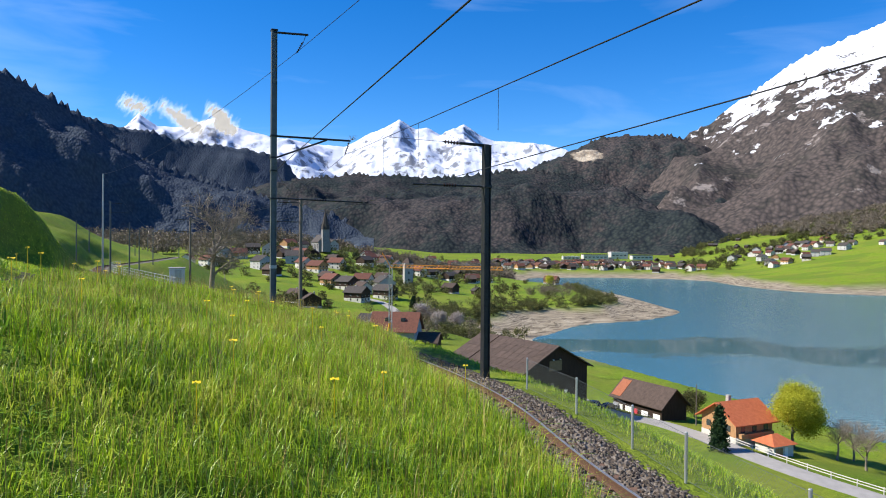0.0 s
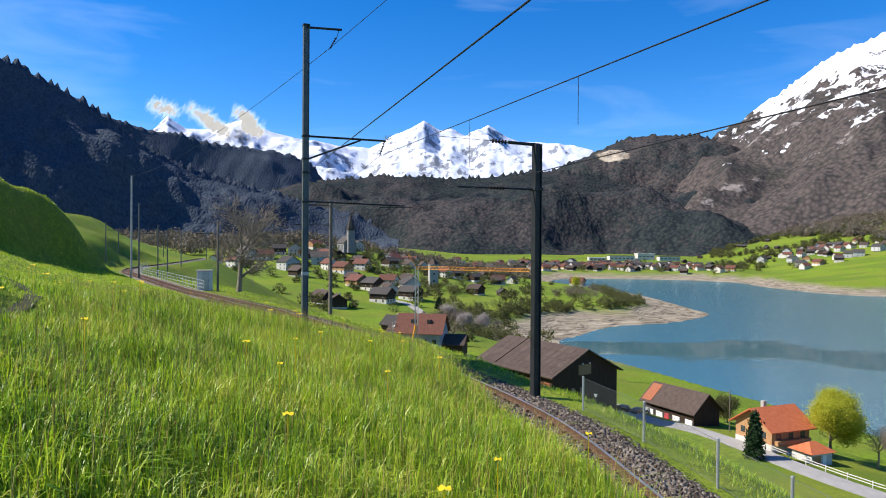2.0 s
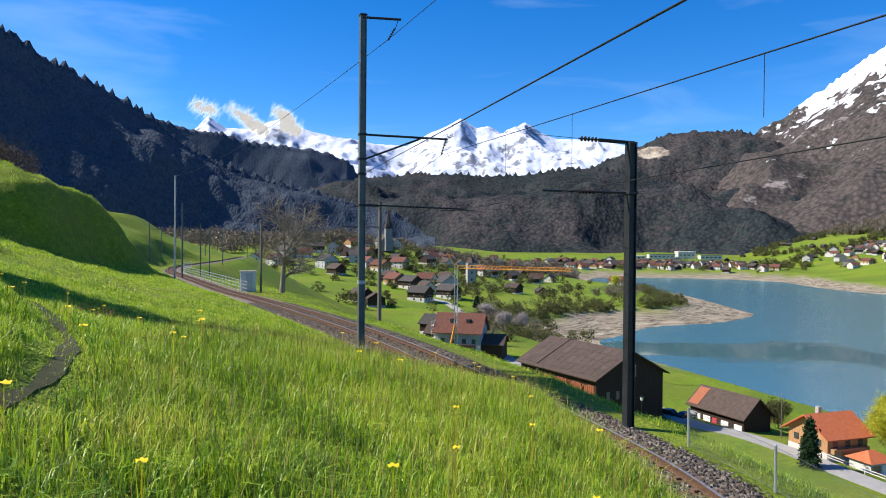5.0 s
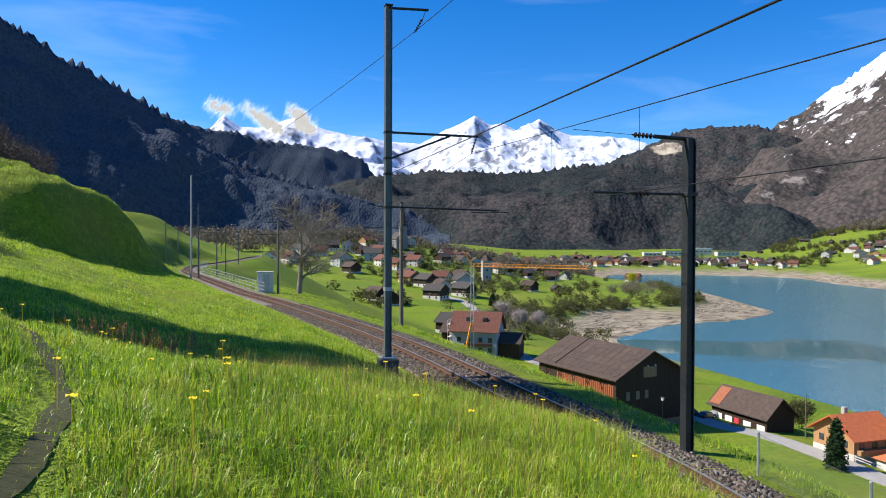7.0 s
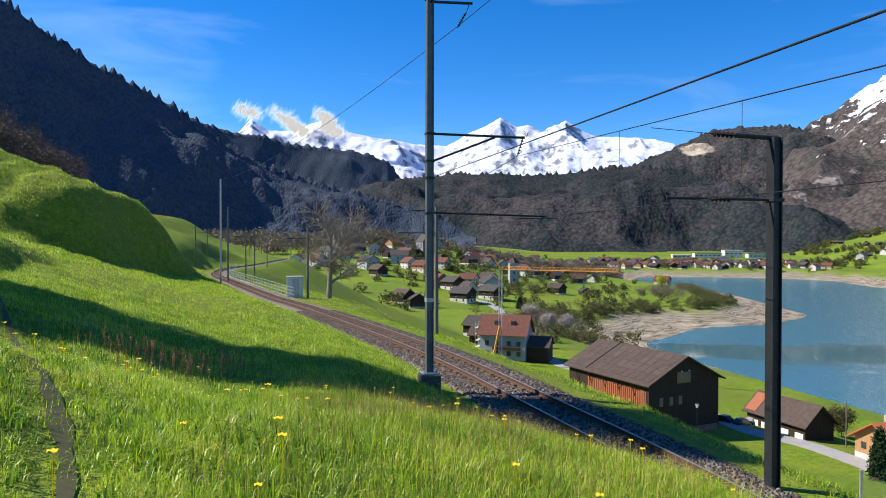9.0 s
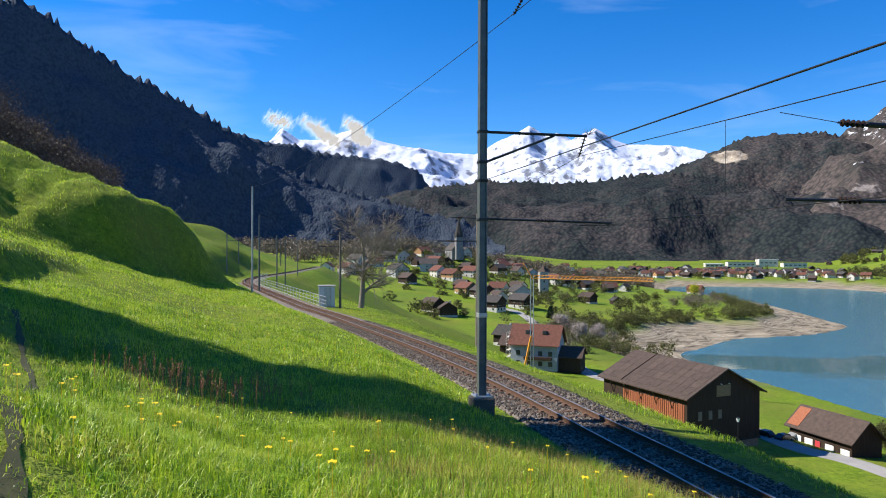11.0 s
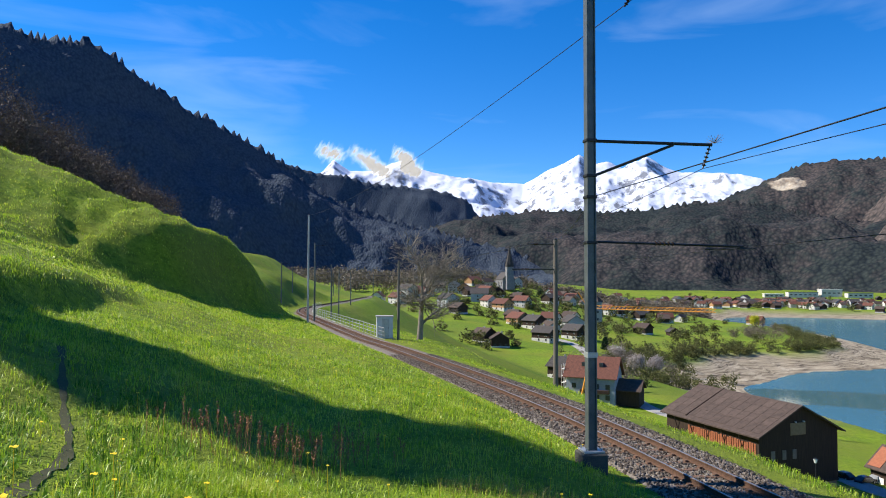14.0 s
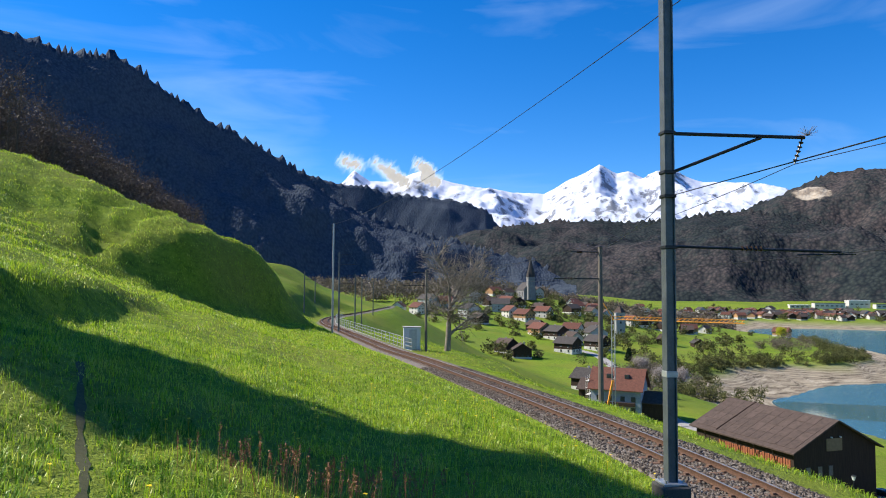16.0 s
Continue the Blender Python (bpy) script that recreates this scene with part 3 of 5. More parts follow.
def insulator(a, b, parent, r=0.055):
    bm = rod(a, b, 0.018, sides=6)
    a, b = Vector(a), Vector(b)
    for k in np.linspace(0.15, 0.85, 5):
        p = a.lerp(b, k)
        d = (b - a).normalized() * 0.012
        rod(p - d, p + d, r, r * 0.8, 10, bm)
    return part("insulator", bm, INSUL, parent, "ribbed dark brown insulator")


def mast_a():
    m = thing("catenary_mast", pose(-5.02, 30.15, 0, 0, 0, 28), "tall grey-green steel railway mast on a concrete foot", "catenary mast", "railway masts")
    bm = bmesh.new()                                   # an H-section column: two flanges and a web
    for sx in (-0.095, 0.095):
        box((0.03, 0.24, 11.6), (sx, 0, 5.82), 0.004, None, bm)
    box((0.17, 0.16, 11.6), (0, 0, 5.82), 0, None, bm)
    part("column", bm, STEEL_POLE, m)
    part("base_plate", box((0.5, 0.5, 0.05), (0, 0, 0.02), 0.008), GALV, m)
    part("foundation", box((0.62, 0.62, 0.9), (0, 0, -0.46), 0.03), mottled("mossy_dark_concrete", (0.05, 0.05, 0.045), (0.12, 0.115, 0.1), 5, 0.95), m, "dark weathered concrete block")
    for sx, sy in ((-1, -1), (-1, 1), (1, -1), (1, 1)):
        part("bolt", rod((sx * 0.19, sy * 0.19, 0.04), (sx * 0.19, sy * 0.19, 0.11), 0.022, sides=6), GALV, m)
    part("number_band", box((0.25, 0.26, 0.13), (0, 0, 2.3), 0.004), GALV, m, "pale band round the column")
    part("cap", box((0.26, 0.28, 0.06), (0, 0, 11.64), 0.01), STEEL_DARK, m)
    inv = m.matrix_world.inverted()
    w = lambda *p: inv @ Vector(p)
    a = part("top_arm", rod(w(-5.0, 30.1, 11.55), w(-3.75, 30.55, 11.55), 0.045), STEEL_DARK, m)
    part("hanger", rod(w(-3.85, 30.5, 11.5), w(-3.95, 30.48, 11.2), 0.012), WIRE, m)
    insulator(w(-3.95, 30.48, 11.25), w(-4.2, 30.45, 10.8), m)
    for z in (7.48, 6.62, 6.1, 5.0):
        part("clamp", box((0.27, 0.28, 0.07), (0, 0, z), 0.008), STEEL_DARK, m)
    part("cantilever_tube", rod(w(-4.95, 30.2, 7.48), w(-2.2, 31.4, 7.44), 0.04), STEEL_DARK, m)
    part("diagonal_strut", rod(w(-4.95, 30.2, 6.62), w(-3.1, 31.0, 7.42), 0.035), STEEL_DARK, m)
    insulator(w(-2.25, 31.38, 7.41), w(-2.42, 31.32, 6.85), m)
    part("registration_tube", rod(w(-4.95, 30.2, 5.02), w(-1.5, 31.68, 4.93), 0.03), STEEL_DARK, m)
    insulator(w(-3.6, 30.78, 4.99), w(-3.05, 31.02, 4.98), m, 0.06)
    part("steady_arm", rod(w(-2.4, 31.3, 4.86), w(-1.2, 31.8, 4.88), 0.015), STEEL_DARK, m)
    bm = bmesh.new()                                   # twigs of a bird's nest on the arm's tip
    rn = random.Random(3)
    for k in range(26):
        p = Vector((-2.15, 31.42, 7.48))
        rod(w(*p), w(*(p + Vector((rn.uniform(-0.2, 0.25), rn.uniform(-0.15, 0.15), rn.uniform(0.02, 0.22))))), 0.004, sides=3, bm=bm)
    tagged(part("nest", bm, WOOD_POLE, m, "dry twigs caught on the arm's tip"), kind="stuff")
    return m


mast_a()


def mast_b():
    m = thing("catenary_mast", pose(3.53, 23.5, -0.72, 0, 0, 28), "dark steel railway mast with two short arms beside the track", "catenary mast", "railway masts")
    bm = bmesh.new()
    for sx in (-0.09, 0.09):
        box((0.028, 0.22, 6.9), (sx, 0, 3.45), 0.004, None, bm)
    box((0.16, 0.13, 6.9), (0, 0, 3.45), 0, None, bm)
    part("column", bm, STEEL_DARK, m)
    part("foundation", box((0.5, 0.5, 0.5), (0, 0, -0.24), 0.03), bpy.data.materials["mossy_dark_concrete"], m)
    inv = m.matrix_world.inverted()
    w = lambda *p: inv @ Vector(p)
    part("top_arm", rod(w(3.6, 23.53, 6.16), w(2.75, 23.2, 6.2), 0.045), STEEL_DARK, m)
    insulator(w(2.75, 23.2, 6.2), w(2.28, 23.0, 6.22), m, 0.065)
    part("lower_arm", rod(w(3.6, 23.53, 4.96), w(1.45, 22.7, 4.98), 0.028), STEEL_DARK, m)
    insulator(w(2.7, 23.18, 4.97), w(2.25, 23.0, 4.975), m, 0.06)
    part("clamp", box((0.26, 0.27, 0.08), (0, 0, 5.68), 0.008), STEEL_DARK, m)
    return m


mast_b()


def pole_mast(x, y, z0, z1, side, material, label, arms=True):
    """A slim round pole with two arms towards the track."""
    m = thing("catenary_mast", pose(x, y, z0), label, "catenary mast", "railway masts")
    part("column", rod((0, 0, -0.6), (0, 0, z1 - z0), 0.13, 0.1, 10), material, m)
    part("cap", rod((0, 0, z1 - z0), (0, 0, z1 - z0 + 0.05), 0.12, 0.05, 10), STEEL_DARK, m)
    if arms:
        c, d, rz = track_at(y)
        t = Vector((d[1], -d[0], 0)) * (-side)
        for h, ln in ((z1 - z0 - 0.25, 1.5), (z1 - z0 - 1.5, 2.3)):
            a = part("arm", rod((0, 0, h), t * ln + Vector((0, 0, h)), 0.03, sides=6), STEEL_DARK, m)
            insulator(t * (ln * 0.6) + Vector((0, 0, h)), t * (ln * 0.8) + Vector((0, 0, h)), m, 0.06)
    return m


pole_mast(-9.02, 48.2, -1.4, 6.07, 1, WOOD_POLE, "weathered round mast with two arms beside the track")
pole_mast(-29.5, 77.5, -1.9, 5.8, 1, WOOD_POLE, "weathered wooden pole beside a service cabinet")
pole_mast(-45.4, 88.0, -0.8, 11.55, -1, GALV, "tall pale steel pole above the meadow crest", False)
pole_mast(-49.5, 97.0, -1.2, 8.6, -1, STEEL_POLE, "slim steel mast with a long cantilever")
for x, y, z1, s, a in ((-57.5, 117, 6.2, 1, True), (-76, 132, 7.0, -1, True), (-72, 148, 6.0, 1, False), (-89, 158, 6.4, -1, True), (-84, 178, 5.6, 1, True), (-103, 205, 5.2, -1, True), (-104, 236, 5.0, 1, True), (-122, 250, 4.6, -1, True)):
    pole_mast(x, y, height(x, y), z1, s, STEEL_POLE, "slim distant railway mast along the curve", a)

feed = [(-45.4, 88, 11.5), (-4.18, 30.45, 10.85)]
wire("feeder_wire", sag(*feed, 0.9, 20) + [(-4.18 + 0.573 * k, 30.45 - 0.818 * k, 10.85 + 0.052 * k) for k in range(3, 50, 4)], 0.011, "thin dark feeder wire between mast tops")
L2 = [(-4.95 + 0.366 * k, 30.2 - 0.93 * k, 6.12 - 0.035 * k) for k in np.linspace(0, 46, 16)]
wire("return_wire", sag((-29.5, 77.5, 5.75), (-9.02, 48.2, 6.0), 0.3) + sag((-9.02, 48.2, 6.0), (-4.95, 30.2, 6.12), 0.2) + L2[1:], 0.0095, "dark cable clamped to the mast")
mess = sag((-30.5, 79, 5.6), (-10.2, 47.5, 5.9), 0.5) + sag((-10.2, 47.5, 5.9), (-2.42, 31.32, 6.85), 0.15)[1:] + [(-2.42 + 0.333 * k, 31.32 - 0.941 * k, 6.85 - 0.061 * k) for k in np.linspace(2, 46, 14)]
wire("messenger_wire", mess, 0.0085, "dark messenger wire above the track")
con = [(-60, 120, 3.6), (-39.5, 88, 3.75), (-30.7, 78.2, 3.9), (-10.9, 47.2, 4.5), (-1.9, 31.5, 4.86), (1.5, 22.9, 4.88), (6.5, 10.06, 4.86), (12.6, -6, 4.9), (17, -22, 4.9)]
wire("contact_wire", con, 0.009, "thin copper contact wire above the track")
wire("messenger_wire", sag((-61, 121, 5.4), (-30.5, 79, 5.6), 0.5), 0.011, "dark messenger wire above the track")
wire("feeder_wire", sag((-84, 178, 5.4), (-45.4, 88, 11.4), 0.8), 0.011, "thin dark feeder wire between mast tops")
wire("link_wire", [(2.28, 23.0, 6.22), (1.05, 20.9, 6.05)], 0.006, "thin link wire from insulator to messenger wire")
for k in (9.0, 13.5, 19.0):
    p = (-2.42 + 0.333 * k, 31.32 - 0.941 * k, 6.85 - 0.061 * k)
    wire("dropper", [p, (p[0], p[1], 5.05)], 0.004, "thin vertical dropper between the wires", "droppers")


# ---- fence of posts and chain-link ----
def chain_fence():
    f = thing("chain_link_fence", pose(0, 0, 0), "galvanised chain-link fence on steel posts beside the ballast", "fence")
    pts = []
    for y in (21.35, 18.9, 16.45, 14.0, 11.5, 9.0, 6.4, 3.8, 1.2):
        i = int(np.argmin(np.abs(TRACK[:, 1] - y)))
        x, yy = TRACK[i, 0] + TDIR[i, 1] * 2.05, TRACK[i, 1] - TDIR[i, 0] * 2.05
        pts.append((x, yy, height(x, yy)))
    for x, y, z in pts:
        p = part("post", rod((x, y, z - 0.3), (x, y, z + 0.86), 0.027, sides=8), GALV, f)
        part("post_cap", rod((x, y, z + 0.86), (x, y, z + 0.875), 0.031, 0.02, 8), GALV, p)
    for (x0, y0, z0), (x1, y1, z1) in zip(pts, pts[1:]):
        v, e = [], []
        L = math.hypot(x1 - x0, y1 - y0)
        n, h = int((L + 0.78) / 0.08), 0.78
        bm = bmesh.new()
        for k in range(n):
            for sgn in (1, -1):
                s0 = k * 0.08 - 0.78 if sgn > 0 else k * 0.08
                a, b2 = (s0, 0.0), (s0 + sgn * h, h)
                (sa, ha), (sb, hb) = a, b2
                if sa < 0:
                    ha, sa = ha + (0 - sa) * h / (sb - sa) if sb != sa else ha, 0.0
                if sa > L:
                    ha, sa = (sa - L) / (sa - sb) * h, L
                if sb > L:
                    hb, sb = ha + (L - sa) / (sb - sa) * (hb - ha), L
                if sb < 0:
                    hb, sb = ha + sa / (sa - sb) * (hb - ha), 0.0
                if abs(sa - sb) < 0.02:
                    continue
                P = [Vector((x0 + (x1 - x0) * s / L, y0 + (y1 - y0) * s / L, z0 + (z1 - z0) * s / L + 0.05 + hh)) for s, hh in ((sa, ha), (sb, hb))]
                rod(P[0], P[1], 0.0014, sides=3, bm=bm)
        for hh in (0.06, 0.83):
            rod((x0, y0, z0 + hh), (x1, y1, z1 + hh), 0.004, sides=4, bm=bm)
        part("wire_mesh", bm, STEEL_POLE, f, "galvanised diamond wire mesh")


chain_fence()


# ---- service cabinet, bridge rail ----
def cabinet():
    x, y = -31.0, 77.6
    z = height(x, y)
    c = thing("service_cabinet", pose(x, y, z, 0, 0, 25), "pale grey concrete trackside service cabinet", "cabinet")
    part("body", box((1.6, 1.3, 2.1), (0, 0, 1.05), 0.03), mottled("pale_grey_paint", (0.5, 0.52, 0.53), (0.62, 0.64, 0.65), 2, 0.7), c)
    part("roof", box((1.75, 1.45, 0.1), (0, 0, 2.15), 0.02), CONCRETE, c)
    part("plinth", box((1.68, 1.38, 0.5), (0, 0, -0.15), 0.02), CONCRETE, c)
    d = part("door", box((0.7, 0.04, 1.8), (0.1, -0.66, 1.05), 0.008), GALV, c, "grey sheet-steel door")
    part("handle", box((0.03, 0.05, 0.16), (0.38, -0.69, 1.05), 0.006), STEEL_DARK, d)


cabinet()


def bridge_rail():
    r = thing("bridge_railing", pose(0, 0, 0), "galvanised tube railing along a small railway bridge", "railing")
    idx = [i for i in range(len(TRACK)) if 73 <= TRACK[i, 1] <= 150]
    pts = [(TRACK[i, 0] + TDIR[i, 1] * 1.95, TRACK[i, 1] - TDIR[i, 0] * 1.95, float(rail_z(TRACK[i, 1])) - 0.3) for i in idx[::4]]
    for p in pts:
        part("post", rod((p[0], p[1], p[2] - 0.3), (p[0], p[1], p[2] + 1.1), 0.03, sides=6), GALV, r)
    for h in (0.4, 0.75, 1.1):
        wire("handrail", [(p[0], p[1], p[2] + h) for p in pts], 0.028, "", parent=r, material=GALV)
    kerb = part("kerb", bmesh.new(), CONCRETE, r, "concrete bridge edge beam")
    v, f = [], []
    for i in idx[::2]:
        c, d, z = TRACK[i], TDIR[i], float(rail_z(TRACK[i, 1]))
        for a, h in ((1.8, -1.4), (1.8, -0.28), (2.1, -0.28), (2.1, -1.4)):
            v.append((c[0] + d[1] * a, c[1] - d[0] * a, z + h))
    for q in range(len(v) // 4 - 1):
        for k in range(3):
            f.append((q * 4 + k, q * 4 + k + 1, q * 4 + k + 5, q * 4 + k + 4))
    kerb.data = mesh_of("kerb", v, f, CONCRETE, True)


bridge_rail()

# ---- buildings ----
ROOF_BROWN = mottled("brown_roof_sheets", (0.05, 0.036, 0.03), (0.105, 0.074, 0.06), 1.2, 0.85, fine=6, vary=0.25)
ROOF_RED = mottled("weathered_red_tiles", (0.08, 0.034, 0.025), (0.17, 0.068, 0.046), 1.5, 0.85, fine=8, vary=0.4)
ROOF_ORANGE = mottled("orange_clay_tiles", (0.4, 0.1, 0.04), (0.58, 0.17, 0.07), 1.5, 0.8, fine=8)
ROOF_GREY = mottled("grey_slate_roof", (0.034, 0.03, 0.028), (0.085, 0.076, 0.07), 1.5, 0.85, fine=8, vary=0.4)
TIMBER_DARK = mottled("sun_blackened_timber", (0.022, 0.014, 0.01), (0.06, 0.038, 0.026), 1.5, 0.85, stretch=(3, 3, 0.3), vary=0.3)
TIMBER_SUNLIT = mottled("sunlit_red_brown_timber", (0.2, 0.06, 0.03), (0.42, 0.15, 0.07), 1.2, 0.85, stretch=(4, 4, 0.2))
TIMBER_WARM = mottled("honey_timber", (0.3, 0.16, 0.07), (0.48, 0.28, 0.14), 1.5, 0.8, stretch=(3, 3, 0.5))
PLASTER = mottled("off_white_render", (0.48, 0.46, 0.42), (0.66, 0.64, 0.59), 0.8, 0.9, vary=0.15)
PLASTER_GREY = mottled("grey_render", (0.36, 0.36, 0.36), (0.52, 0.52, 0.51), 0.8, 0.9, vary=0.2)
WINDOW = mottled("dark_window_glass", (0.03, 0.035, 0.04), (0.06, 0.07, 0.08), 2, 0.12, spec=0.6)
WHITE_DOOR = mottled("white_painted_door", (0.74, 0.73, 0.7), (0.84, 0.83, 0.8), 2, 0.6)
RED_DOOR = mottled("red_painted_door", (0.45, 0.04, 0.05), (0.6, 0.07, 0.08), 2, 0.6)
ORANGE_PAINT = mottled("orange_crane_paint", (0.8, 0.3, 0.03), (0.9, 0.4, 0.06), 2, 0.5)


def shell(w, d, hw, hr, stone=0.0):
    """Walls with two gables, ridge along y; the gable ends face -y and +y."""
    bm = bmesh.new()
    prof = [(-w / 2, stone), (w / 2, stone), (w / 2, hw), (0, hw + hr), (-w / 2, hw)]
    a = [bm.verts.new((x, -d / 2, z)) for x, z in prof]
    b = [bm.verts.new((x, d / 2, z)) for x, z in prof]
    bm.faces.new(a)
    bm.faces.new(b[::-1])
    for k in range(5):
        bm.faces.new((a[k], b[k], b[(k + 1) % 5], a[(k + 1) % 5]))
    bmesh.ops.recalc_face_normals(bm, faces=bm.faces)
    return bm


def slope_roof(w, d, hw, hr, over=0.7, thick=0.22):
    """Two roof slopes with thickness and overhang."""
    k = hr / (w / 2)
    bm = bmesh.new()
    e = w / 2 + over
    prof = [(-e, hw - over * k), (0, hw + hr), (e, hw - over * k), (e, hw - over * k + thick), (0, hw + hr + thick * 1.15), (-e, hw - over * k + thick)]
    a = [bm.verts.new((x, -d / 2 - over, z + 0.03)) for x, z in prof]
    b = [bm.verts.new((x, d / 2 + over, z + 0.03)) for x, z in prof]
    for q in range(6):
        bm.faces.new((a[q], b[q], b[(q + 1) % 6], a[(q + 1) % 6]))
    bm.faces.new((a[0], a[1], a[4], a[5]))
    bm.faces.new((a[1], a[2], a[3], a[4]))
    bm.faces.new((b[1], b[0], b[5], b[4]))
    bm.faces.new((b[2], b[1], b[4], b[3]))
    bmesh.ops.recalc_face_normals(bm, faces=bm.faces)
    return bm


def house(x, y, z, rot, w, d, hw, hr, wall, roof, label, name="house", base=None, base_h=0.0, wins=(), group="", chimney=True, over=0.7, frame_mat=None):
    h = thing(name, pose(x, y, z, 0, 0, rot), label, "house" if name == "house" else name, group)
    part("wall", shell(w, d, hw, hr, base_h), wall, h)
    if base_h:
        part("ground_storey", box((w + 0.06, d + 0.06, base_h + 1.6), (0, 0, base_h / 2 - 0.8), 0.02), base, h)
    part("roof", slope_roof(w, d, hw, hr, over), roof, h)
    for face, s, zz, ww, hh in wins:
        p = {"-y": (s, -d / 2 - 0.05, zz), "+y": (s, d / 2 + 0.05, zz), "-x": (-w / 2 - 0.05, s, zz), "+x": (w / 2 + 0.05, s, zz)}[face]
        size = (ww, 0.1, hh) if face[1] == "y" else (0.1, ww, hh)
        win = part("window", box(size, p, 0.02), WINDOW, h)
        o = 0.07 if face[0] == "+" else -0.07
        q = (p[0], p[1] + o, p[2] - hh / 2 - 0.05) if face[1] == "y" else (p[0] + o, p[1], p[2] - hh / 2 - 0.05)
        part("sill", box((ww + 0.2, 0.14, 0.08) if face[1] == "y" else (0.14, ww + 0.2, 0.08), q, 0.01), frame_mat or WHITE_RAIL, win)
    if chimney:
        part("chimney", box((0.7, 0.7, 1.6), (w * 0.14, d * 0.15, hw + hr - 0.1), 0.03), CONCRETE, h)
    return h


def big_barn():
    g, r = Vector((0.781, 0.625, 0)), Vector((-0.625, 0.781, 0))
    c = Vector((16.25, 159.4, 0)) + r * 13
    w, d, zb = 18.6, 26.0, -36.5
    hw, hr = 12.6, 4.7
    h = thing("barn", pose(c.x, c.y, zb, 0, 0, math.degrees(math.atan2(g.y, g.x))), "large dark timber barn with a brown sheet roof on the slope", "barn")
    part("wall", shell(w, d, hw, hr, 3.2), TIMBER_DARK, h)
    part("ground_storey", box((w - 0.3, d - 0.3, 6), (0, 0, 0.2), 0.05), mottled("brown_masonry", (0.16, 0.11, 0.08), (0.28, 0.2, 0.15), 1, 0.9), h)
    part("storey_beam", box((w + 0.3, 0.3, 0.35), (0, -d / 2, 3.25), 0.03), TIMBER_DARK, h)
    part("roof", slope_roof(w, d, hw, hr, 1.0, 0.25), ROOF_BROWN, h)
    k = hr / (w / 2)
    rn = random.Random(8)
    for s in (-1, 1):                                   # sheets laid proud on each slope
        for a in range(12):
            for b2 in range(4):
                sx, yy = s * (1.35 + 2.3 * b2), -12 + a * 2.2
                part("roof_sheet", box((2.42, 2.12, 0.03), (0, 0, 0), 0.005, None), ROOF_BROWN, h).matrix_local = pose(sx, yy, hw + hr - abs(sx) * k + 0.33 + rn.uniform(0, 0.015), 0, math.degrees(math.atan(k)) * s, 0)
    part("roof_step", box((0.25, 0.3, 0.3), (0, 0, 0)), TIMBER_DARK, h).matrix_local = pose(0, d / 2 - 6.6, hw + hr + 0.35)
    for s in (-1, 1):
        part("flashing", box((10.6, 0.22, 0.12), (0, 0, 0)), TIMBER_DARK, h).matrix_local = pose(s * 5.0, d / 2 - 6.6, hw + hr - 5.0 * k + 0.42, 0, math.degrees(math.atan(k)) * s, 0)
    for a in range(30):                                 # upright boards of the sunlit long wall, the orange sunlight put into their colour
        part("board", box((0.1, 0.46, 4.6), (-w / 2 - 0.06, -d / 2 + 0.9 + a * 0.62, 8.6 + rn.uniform(-0.1, 0.1)), 0.02), TIMBER_SUNLIT, h)
    for a in range(5):
        part("brace", rod((-w / 2 - 0.1, -9 + a * 4.6, 9.6), (-w / 2 - 0.95, -9 + a * 4.6, 12.0), 0.09, sides=6), TIMBER_DARK, h)
    part("loft_shutter", box((3.6, 0.12, 2.2), (-0.3, -d / 2 - 0.07, 13.2), 0.03), mottled("pale_board", (0.17, 0.12, 0.07), (0.28, 0.2, 0.12), 2, 0.85), h, "pale boarded loft hatch")
    for s in (-6.2, -3.6, -1.2):
        part("window", box((0.9, 0.12, 1.7), (s, -d / 2 - 0.07, 8.7), 0.02), mottled("dusty_shutter", (0.14, 0.12, 0.1), (0.24, 0.2, 0.17), 2, 0.85), h)
    for s in (-1.1, 0.9):
        lamp = part("lamp", rod((s, -d / 2 - 0.1, 14.55), (s, -d / 2 - 0.45, 14.5), 0.09, 0.14, 8), WHITE_DOOR, h, "small white wall lamp")


big_barn()


def shed():
    h = thing("shed", pose(38.6, 172.0, -37.2, 0, 0, 33), "long dark timber shed with white garage doors", "shed")
    w, d, hw, hr = 7.6, 15.5, 4.6, 3.4
    part("wall", shell(w, d, hw, hr), TIMBER_DARK, h)
    part("roof", slope_roof(w, d, hw, hr, 0.8, 0.2), ROOF_BROWN, h)
    k = hr / (w / 2)
    part("tiled_bay", box((5.0, 3.0, 0.1), (0, 0, 0), 0.01), mottled("old_orange_tiles", (0.22, 0.075, 0.04), (0.38, 0.14, 0.07), 2, 0.85), h, "orange tiled roof end").matrix_local = pose(-2.35, d / 2 - 1.2, hw + hr - 2.35 * k + 0.3, 0, -math.degrees(math.atan(k)), 0)
    for s, m in ((-6.3, WHITE_DOOR), (-2.6, WHITE_DOOR), (0.3, RED_DOOR), (2.6, WHITE_DOOR), (5.6, WHITE_DOOR)):
        part("garage_door", box((0.12, 2.1 if m is WHITE_DOOR else 1.3, 2.2), (-w / 2 - 0.06, s, 1.5), 0.03), m, h)
    part("step", box((1.6, 1.2, 0.9), (-w / 2 - 0.4, -d / 2 - 0.4, 0.3), 0.05), CONCRETE, h)


shed()


